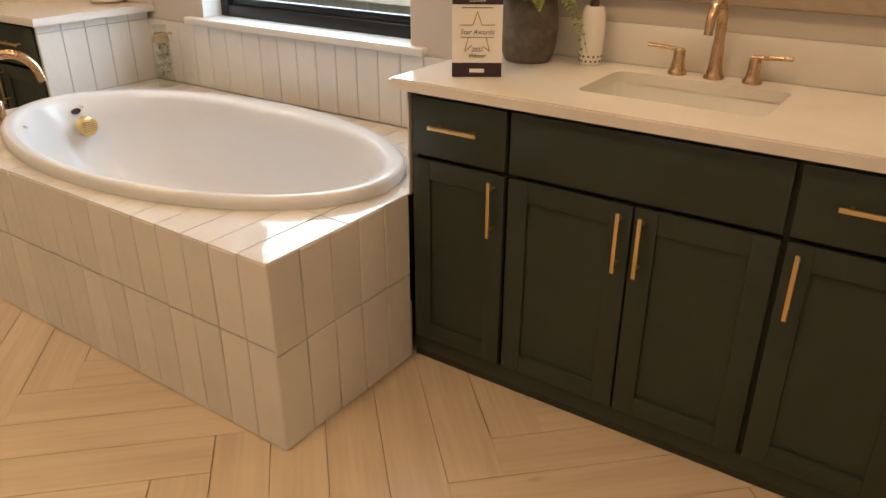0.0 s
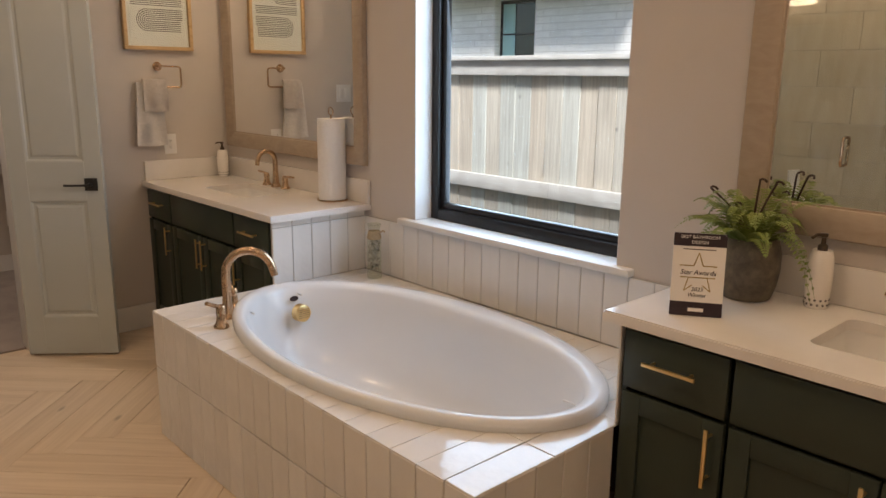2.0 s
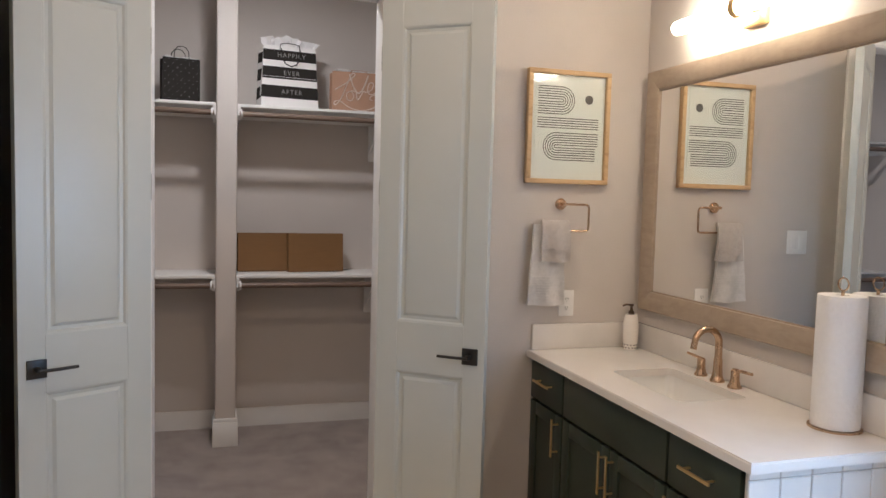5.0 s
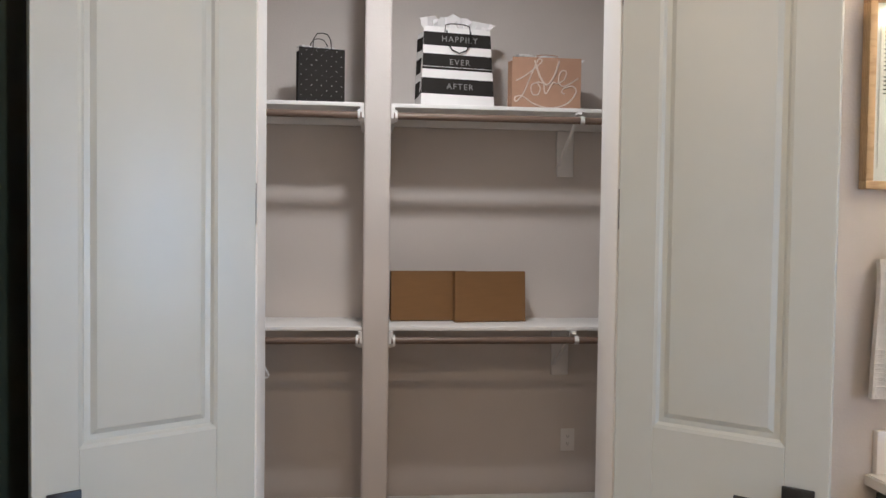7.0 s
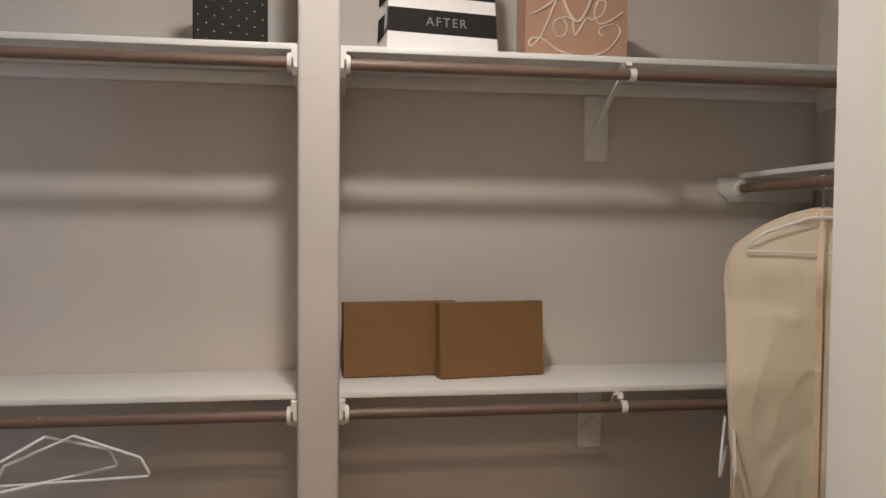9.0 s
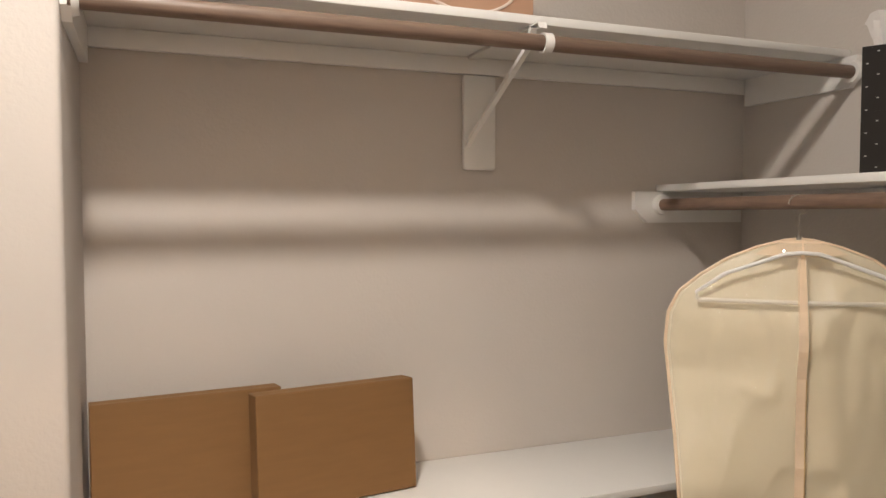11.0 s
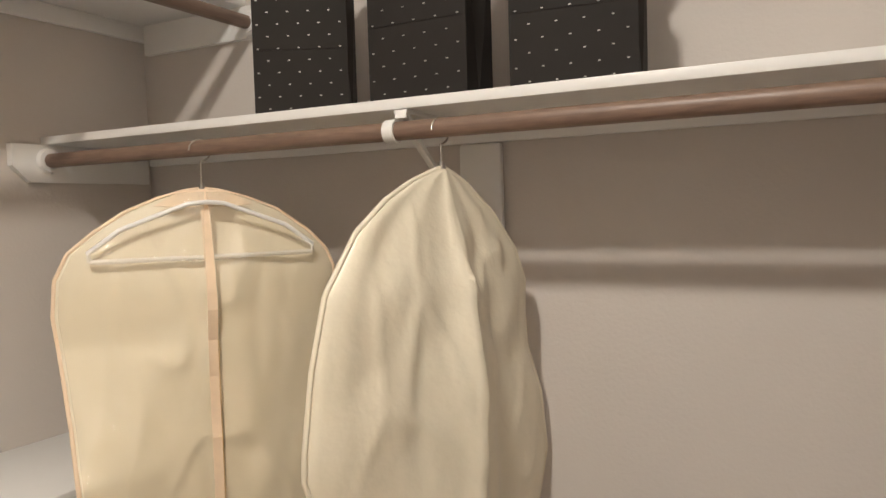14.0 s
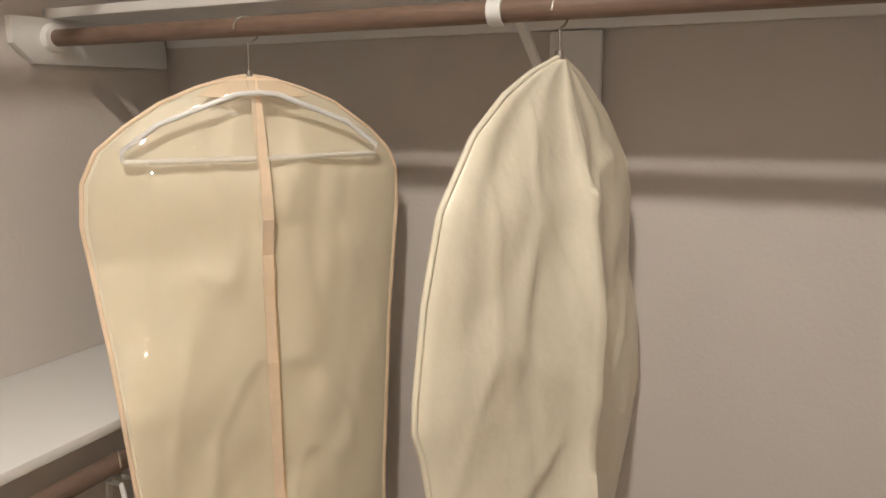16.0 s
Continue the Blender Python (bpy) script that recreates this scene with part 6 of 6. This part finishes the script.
    if window:
        bm = B()
        pts = [(-0.215, -0.205), (-0.218, -0.188), (-0.16, -0.145), (-0.035, -0.098), (0, -0.095), (0.035, -0.098), (0.16, -0.145), (0.218, -0.188), (0.215, -0.205), (0, -0.205), (-0.215, -0.205)]
        tube(bm, [(x, -0.036 - 0.022 * (1 - abs(x) / 0.23), z - 0.034) for x, z in pts], 0.0050, 8)
        part("inner_hanger", bm, M["plastic"], g_, "white plastic hanger seen through the clear panel", 60)
        bm = B()
        half = nx_ // 2
        for cols in (range(1, half), range(half + 1, nx_)):
            ws = []
            for j in range(1, nz + 1):
                t = top - skin[j][half].z
                off = 0.003 + 0.036 * max(0.0, min(1.0, (0.26 - t) / 0.09))
                ws.append([bm.verts.new(skin[j][i] + Vector((0, -off * (1 - (i / half - 1) ** 2) ** 0.3 + 0.0015 * noise.noise(Vector((i * 0.9, j * 0.7, 2))), 0))) for i in cols])
            for a, b in zip(ws, ws[1:]):
                for i in range(len(a) - 1):
                    bm.faces.new((a[i], a[i + 1], b[i + 1], b[i]))
        pv = part("clear_panel", bm, M["vinyl"], g_, "clear vinyl panel", 80)
        pv.visible_shadow = False
    bm = B()
    hook(bm)
    cyl(bm, (0, 0, -0.060), (0, 0, top - 0.004), 0.0022, 0.0022, segs=8)
    cyl(bm, (0, 0, top + 0.012), (0, 0, top - 0.006), 0.006, 0.008, segs=10)
    part("hook", bm, M["steel"], g_, "steel hanger hook", 60)
    return g_


garment_bag((XROD - 0.004, 5.310, ZR - 0.040), -37.7,
            ((0, 0.03), (0.015, 0.085), (0.041, 0.148), (0.08, 0.208), (0.12, 0.255), (0.17, 0.279), (0.24, 0.285), (0.45, 0.262), (0.8, 0.236), (1.02, 0.235)),
            ((0, 0.03), (0.015, 0.085), (0.041, 0.150), (0.09, 0.218), (0.13, 0.256), (0.17, 0.272), (0.24, 0.272), (0.45, 0.252), (0.8, 0.232), (1.02, 0.23)),
            3, 0.0, True, "cream canvas garment bag with peach zip and clear panel")
garment_bag((XROD + 0.002, 4.755, ZR - 0.040), -15.4,
            ((0, 0.012), (0.02, 0.072), (0.05, 0.132), (0.10, 0.198), (0.19, 0.262), (0.30, 0.292), (0.42, 0.310), (0.46, 0.312), (0.50, 0.298), (0.57, 0.284), (0.69, 0.252), (0.83, 0.25), (1.02, 0.24)),
            ((0, 0.012), (0.02, 0.055), (0.076, 0.130), (0.15, 0.197), (0.21, 0.224), (0.27, 0.222), (0.34, 0.228), (0.44, 0.272), (0.56, 0.290), (0.66, 0.258), (0.83, 0.18), (1.02, 0.16)),
            8, 0.032, False, "cream canvas garment bag hanging in soft folds")

# ---- shower ----
SX = -2.2
bm = B()
box(bm, SX - 0.12, SX, 0.30, 0.80, 0, CEIL)
box(bm, SX - 0.12, SX, 1.15, 2.80, 0, CEIL)
box(bm, SX - 0.12, SX, 0.80, 1.15, 0, 1.585)
box(bm, SX - 0.12, SX, 0.80, 1.15, 2.35, CEIL)
swb = structure("wall_shower_back", bm, M["grout"], "beige marble tile shower wall with a small window", "wall")
bm = B()
box(bm, SX, XG + 0.06, 0.361, 0.43, 0, CEIL)
structure("wall_shower_south", bm, M["showertile"], "beige tiled shower end wall", "wall")
bm = B()
box(bm, SX, XG + 0.06, 2.60, 2.659, 0, CEIL)
structure("wall_shower_north", bm, M["showertile"], "beige tiled shower end wall", "wall")
bm = B()
box(bm, SX, XG - 0.05, 0.43, 2.60, -0.005, 0.012)
structure("floor_shower", bm, M["showertile"], "beige tiled shower floor", "floor")
bm = B()
box(bm, XG - 0.06, XG + 0.06, 0.43, 2.60, 0.0, 0.11, 0.004)
structure("trim_shower_curb", bm, M["tile"], "white tiled shower curb", "trim", 40)
bm = B()
box(bm, XG - 0.065, XG + 0.066, 0.355, 0.435, 0.111, CEIL - 0.001, 0.003)
structure("trim_shower_jamb", bm, M["tile"], "white tiled shower jamb", "trim", 40)
sbench = unit("shower_bench", (-1.95, 2.1, 0), "tiled corner shower bench", "bench")
bm = B()
box(bm, SX + 0.009, SX + 0.48, 1.62, 2.599, 0.012, 0.42)
wpart("bench_base", bm, M["showertile"], sbench)
bm = B()
box(bm, SX + 0.009, SX + 0.50, 1.60, 2.599, 0.4202, 0.455, 0.005)
wpart("bench_top", bm, M["quartz"], sbench)
rt = unit("folded_towel", (-1.98, 1.82, 0.456), "folded blue towel on the shower bench", "towel")
bm = B()
for k in range(3):
    box(bm, -2.10, -1.82, 1.68, 1.96, 0.456 + 0.022 * k, 0.477 + 0.022 * k, 0.009, 3)
wpart("cloth", bm, M["blue"], rt)
rt2 = unit("rolled_towel", (-1.98, 1.84, 0.523), "white towels stacked on a blue towel", "towel")
bm = B()
box(bm, -2.10, -1.84, 1.70, 1.97, 0.523, 0.585, 0.028, 4)
cyl(bm, (-2.03, 1.90, 0.586), (-2.03, 1.92, 0.80), 0.05, 0.045, segs=24)
wpart("cloth", bm, M["towel"], rt2)
# glass front
sg = unit("shower_door", (XG, 1.5, 0.11), "frameless clear glass shower door with bronze pull", "shower door")
bm = B()
box(bm, XG - 0.005, XG + 0.005, 0.442, 1.235, 0.118, 2.15)
p_ = wpart("glass_panel", bm, M["showerglass"], sg, "clear glass leaf", None)
p_.visible_shadow = False
bm = B()
for sx in (-1, 1):
    tube(bm, [(XG + sx * 0.006, 1.165, 0.985), (XG + sx * 0.045, 1.165, 0.985), (XG + sx * 0.052, 1.165, 0.997), (XG + sx * 0.052, 1.165, 1.155), (XG + sx * 0.045, 1.165, 1.167), (XG + sx * 0.006, 1.165, 1.167)], 0.0095, 10)
wpart("pull", bm, M["bronze"], sg, "bronze D-shaped pull")
for z in (0.4, 1.85):
    bm = B()
    box(bm, XG - 0.016, XG + 0.016, 0.436, 0.50, z - 0.045, z + 0.045, 0.003)
    wpart("hinge", bm, M["bronze"], sg)
sp = unit("shower_screen", (XG, 1.9, 0.11), "frameless fixed clear glass shower screen", "shower screen")
bm = B()
box(bm, XG - 0.005, XG + 0.005, 1.241, 2.598, 0.112, 2.15)
p_ = wpart("glass_panel", bm, M["showerglass"], sp, "clear glass panel", None)
p_.visible_shadow = False
bm = B()
for y in (1.5, 2.3):
    box(bm, XG - 0.012, XG + 0.012, y - 0.02, y + 0.02, 0.1115, 0.15, 0.002)
wpart("clips", bm, M["bronze"], sp)
sn = unit("shower_niche", (SX, 2.30, 1.36), "small shower niche drawn as a flat dark grey panel in a tile frame", "niche")
bm = B()
for a in ((2.225, 2.385, 1.352, 1.364), (2.225, 2.385, 1.528, 1.54), (2.225, 2.235, 1.364, 1.528), (2.375, 2.385, 1.364, 1.528)):
    box(bm, SX + 0.0005, SX + 0.014, a[0], a[1], a[2], a[3], 0.001)
wpart("niche_frame", bm, M["showertile"], sn)
# no recess is cut: a flat dark grey sheet on the tile face
bm = B()
box(bm, SX + 0.0092, SX + 0.0102, 2.236, 2.374, 1.365, 1.527)
wpart("niche_back", bm, M["greydot"], sn)
w2 = tagged(new("window_2"), "small shower window with a white frame", "window", kind="structure")
w2.matrix_world = pose(SX - 0.06, 0, 0)
bm = B()
for a in ((0.80, 0.84, 1.585, 2.35), (1.11, 1.15, 1.585, 2.35), (0.84, 1.11, 1.585, 1.65), (0.84, 1.11, 2.31, 2.35), (0.84, 1.11, 1.965, 1.995)):
    box(bm, -0.02, 0.03, *a, 0.003)
part("window_frame", bm, M["white"], w2)
for a, b in ((1.65, 1.965), (1.995, 2.31)):
    bm = B()
    box(bm, 0.0, 0.005, 0.84, 1.11, a, b)
    q_ = part("pane", bm, M["glass"], w2, smooth=None)
    q_.visible_shadow = False

# ---- outside ----
bm = B()
box(bm, -60, 60, -60, 60, -0.32, -0.30)
structure("ground", bm, M["grass"], "lawn outside the house", "ground")


def fence(x, y0, y1, ztop, label, side):
    f = unit("fence", (x, (y0 + y1) / 2, -0.30), label, "fence")
    for nm, z0, z1, dx in (("lower_rail", 0.725, 0.830, 0.0), ("top_rail", ztop - 0.125, ztop - 0.025, 0.0)):
        bm = B()
        box(bm, x - side * 0.04 - 0.02, x - side * 0.04 + 0.02, y0, y1, z0, z1, 0.004)
        wpart(nm, bm, M["rail"], f)
    bm = B()
    box(bm, x - side * 0.03 - 0.06, x - side * 0.03 + 0.05, y0, y1, ztop - 0.0245, ztop + 0.006, 0.004)
    wpart("cap_board", bm, M["rail"], f)
    bm = B()
    box(bm, -0.009, 0.009, -0.0685, 0.0685, 0, ztop - 0.026 + 0.30, 0.002, 1)
    bmesh.ops.recalc_face_normals(bm, faces=bm.faces)
    me = bpy.data.meshes.new("picket")
    bm.to_mesh(me)
    bm.free()
    me.materials.append(M["fence"])
    rq = random.Random(5)
    n = int((y1 - y0) / 0.141)
    for k in range(n):
        piece("picket", me, f, Matrix.Translation((rq.uniform(-0.004, 0.004) , y0 + 0.0705 + 0.141 * k - (y0 + y1) / 2, 0)))
    return f


fence(3.86, -1.6, 9.0, 1.668, "weathered cedar plank fence with two rails outside the window", 1)
fence(-4.3, -1.0, 4.0, 1.615, "weathered cedar plank fence behind the shower window", -1)

house = unit("neighbour_house", (8.5, 4, -0.3), "neighbouring white brick house with grey shingle roof", "house")
HX = 6.40
bm = B()
box(bm, HX, HX + 0.2, -6, 3.40, -0.3, 4.4)
box(bm, HX, HX + 0.2, 3.40, 4.955, -0.3, 2.52)
box(bm, HX, HX + 0.2, 5.565, 16, -0.3, 2.52)
box(bm, HX, HX + 0.2, 4.955, 5.565, -0.3, 1.0)
box(bm, HX, HX + 0.2, 4.955, 5.565, 2.385, 2.52)
hw = wpart("wall", bm, M["siding"], house, "white painted brick wall")
bm = B()
for a in ((4.955, 4.99, 1.0, 2.385), (5.53, 5.565, 1.0, 2.385), (4.99, 5.53, 1.0, 1.05), (4.99, 5.53, 2.345, 2.385), (4.99, 5.53, 2.0, 2.018)):
    box(bm, HX + 0.10, HX + 0.15, *a)
hwf = wpart("window", bm, M["winframe"], house)
bm = B()
box(bm, HX + 0.12, HX + 0.13, 4.99, 5.53, 1.05, 2.345)
wpart("window_pane", bm, M["darkglass"], hwf)
bm = B()
for k in range(9):
    y = 5.345 + 0.021 * k
    box(bm, HX + 0.106, HX + 0.116, y, y + 0.0205, 1.05, 2.345, 0.002)
wpart("curtain", bm, M["curtain"], hwf, "pale teal curtain drawn to one side")
bm = B()
box(bm, HX - 0.33, HX - 0.001, 3.40, 16.3, 2.435, 2.455)
wpart("soffit", bm, M["fascia"], house)
bm = B()
box(bm, HX - 0.37, HX - 0.332, 3.33, 16.3, 2.40, 2.478, 0.004)
box(bm, HX - 0.385, HX - 0.332, 3.325, 16.3, 2.479, 2.540, 0.004)
wpart("fascia_board", bm, M["fascia"], house, "grey painted fascia board")
bm = B()
rs_ = random.Random(12)
for k in range(22):
    x0 = HX - 0.41 + 0.15 * k
    z0 = 2.556 + 0.062 * k
    y = 3.37 - rs_.uniform(0, 0.3)
    while y < 16:
        w_ = rs_.uniform(0.24, 0.36)
        lift = rs_.uniform(0, 0.006)
        v = [(x0, z0 + lift), (x0 + 0.19, z0 + 0.079), (x0 + 0.19, z0 + 0.068), (x0, z0 - 0.014)]
        prism(bm, v, max(3.37, y), max(3.38, y + w_ - 0.006))
        y += w_
for v in bm.verts:
    x, z, y = v.co
    v.co = (x, y, z)
bmesh.ops.recalc_face_normals(bm, faces=bm.faces[:])
wpart("roof", bm, M["shingle"], house, "rows of grey asphalt shingles")

# ---- tiles of the shower wall ----
st_cache = {}
row_z = [0.028 + 0.29 * k for k in range(10)]
for r, z in enumerate(row_z):
    zz = min(z + 0.287, CEIL)
    y = 0.43 - (0.29 if r % 2 else 0)
    while y < 2.60:
        y0, y1 = max(y, 0.432), min(y + 0.577, 2.598)
        y += 0.58
        if y1 - y0 < 0.03:
            continue
        spans = [(y0, y1)]
        if zz > 1.585 and z < 2.35:
            spans = [(a, b) for a, b in ((y0, min(y1, 0.80)), (max(y0, 1.15), y1)) if b - a > 0.02]
        for a, b in spans:
            key = (round(b - a, 3), round(zz - z, 3))
            if key not in st_cache:
                bm = B()
                box(bm, 0, 0.009, -key[0] / 2, key[0] / 2, -key[1] / 2, key[1] / 2, 0.0015, 1)
                bmesh.ops.recalc_face_normals(bm, faces=bm.faces)
                me = bpy.data.meshes.new("tile")
                bm.to_mesh(me)
                bm.free()
                me.materials.append(M["showertile"])
                st_cache[key] = me
            piece("tile", st_cache[key], swb, Matrix.Translation((SX + 0.0002, (a + b) / 2, (z + zz) / 2)))

# ---- floor planks in herringbone at 45 degrees ----
PW, PL = 0.15, 0.90
bm = B()
box(bm, 0, PL - 0.002, 0, PW - 0.002, -0.006, 0, 0.0009, 1)
bmesh.ops.recalc_face_normals(bm, faces=bm.faces)
plank_mesh = bpy.data.meshes.new("plank")
bm.to_mesh(plank_mesh)
bm.free()
plank_mesh.materials.append(M["plank"])
herring = Matrix.Translation((0.62, -0.10, 0)) @ Matrix.Rotation(radians(-45), 4, "Z")
for i in range(-45, 46):
    for j in range(-6, 7):
        ox, oy = i * PW + j * PL, i * PW - j * PL
        for m_ in (Matrix.Translation((ox, oy, 0)), Matrix.Translation((ox, oy, 0)) @ Matrix.Rotation(radians(90), 4, "Z")):
            full = herring @ m_
            c = full @ Vector((PL / 2, PW / 2, 0))
            if -0.95 < c.x < 1.95 and YS < c.y < YA + 0.36:
                far = full @ Vector((PL, PW / 2, 0))
                near = full @ Vector((0, PW / 2, 0))
                if max(far.y, near.y) < YA2 + 0.70:
                    piece("plank", plank_mesh, floor, full)
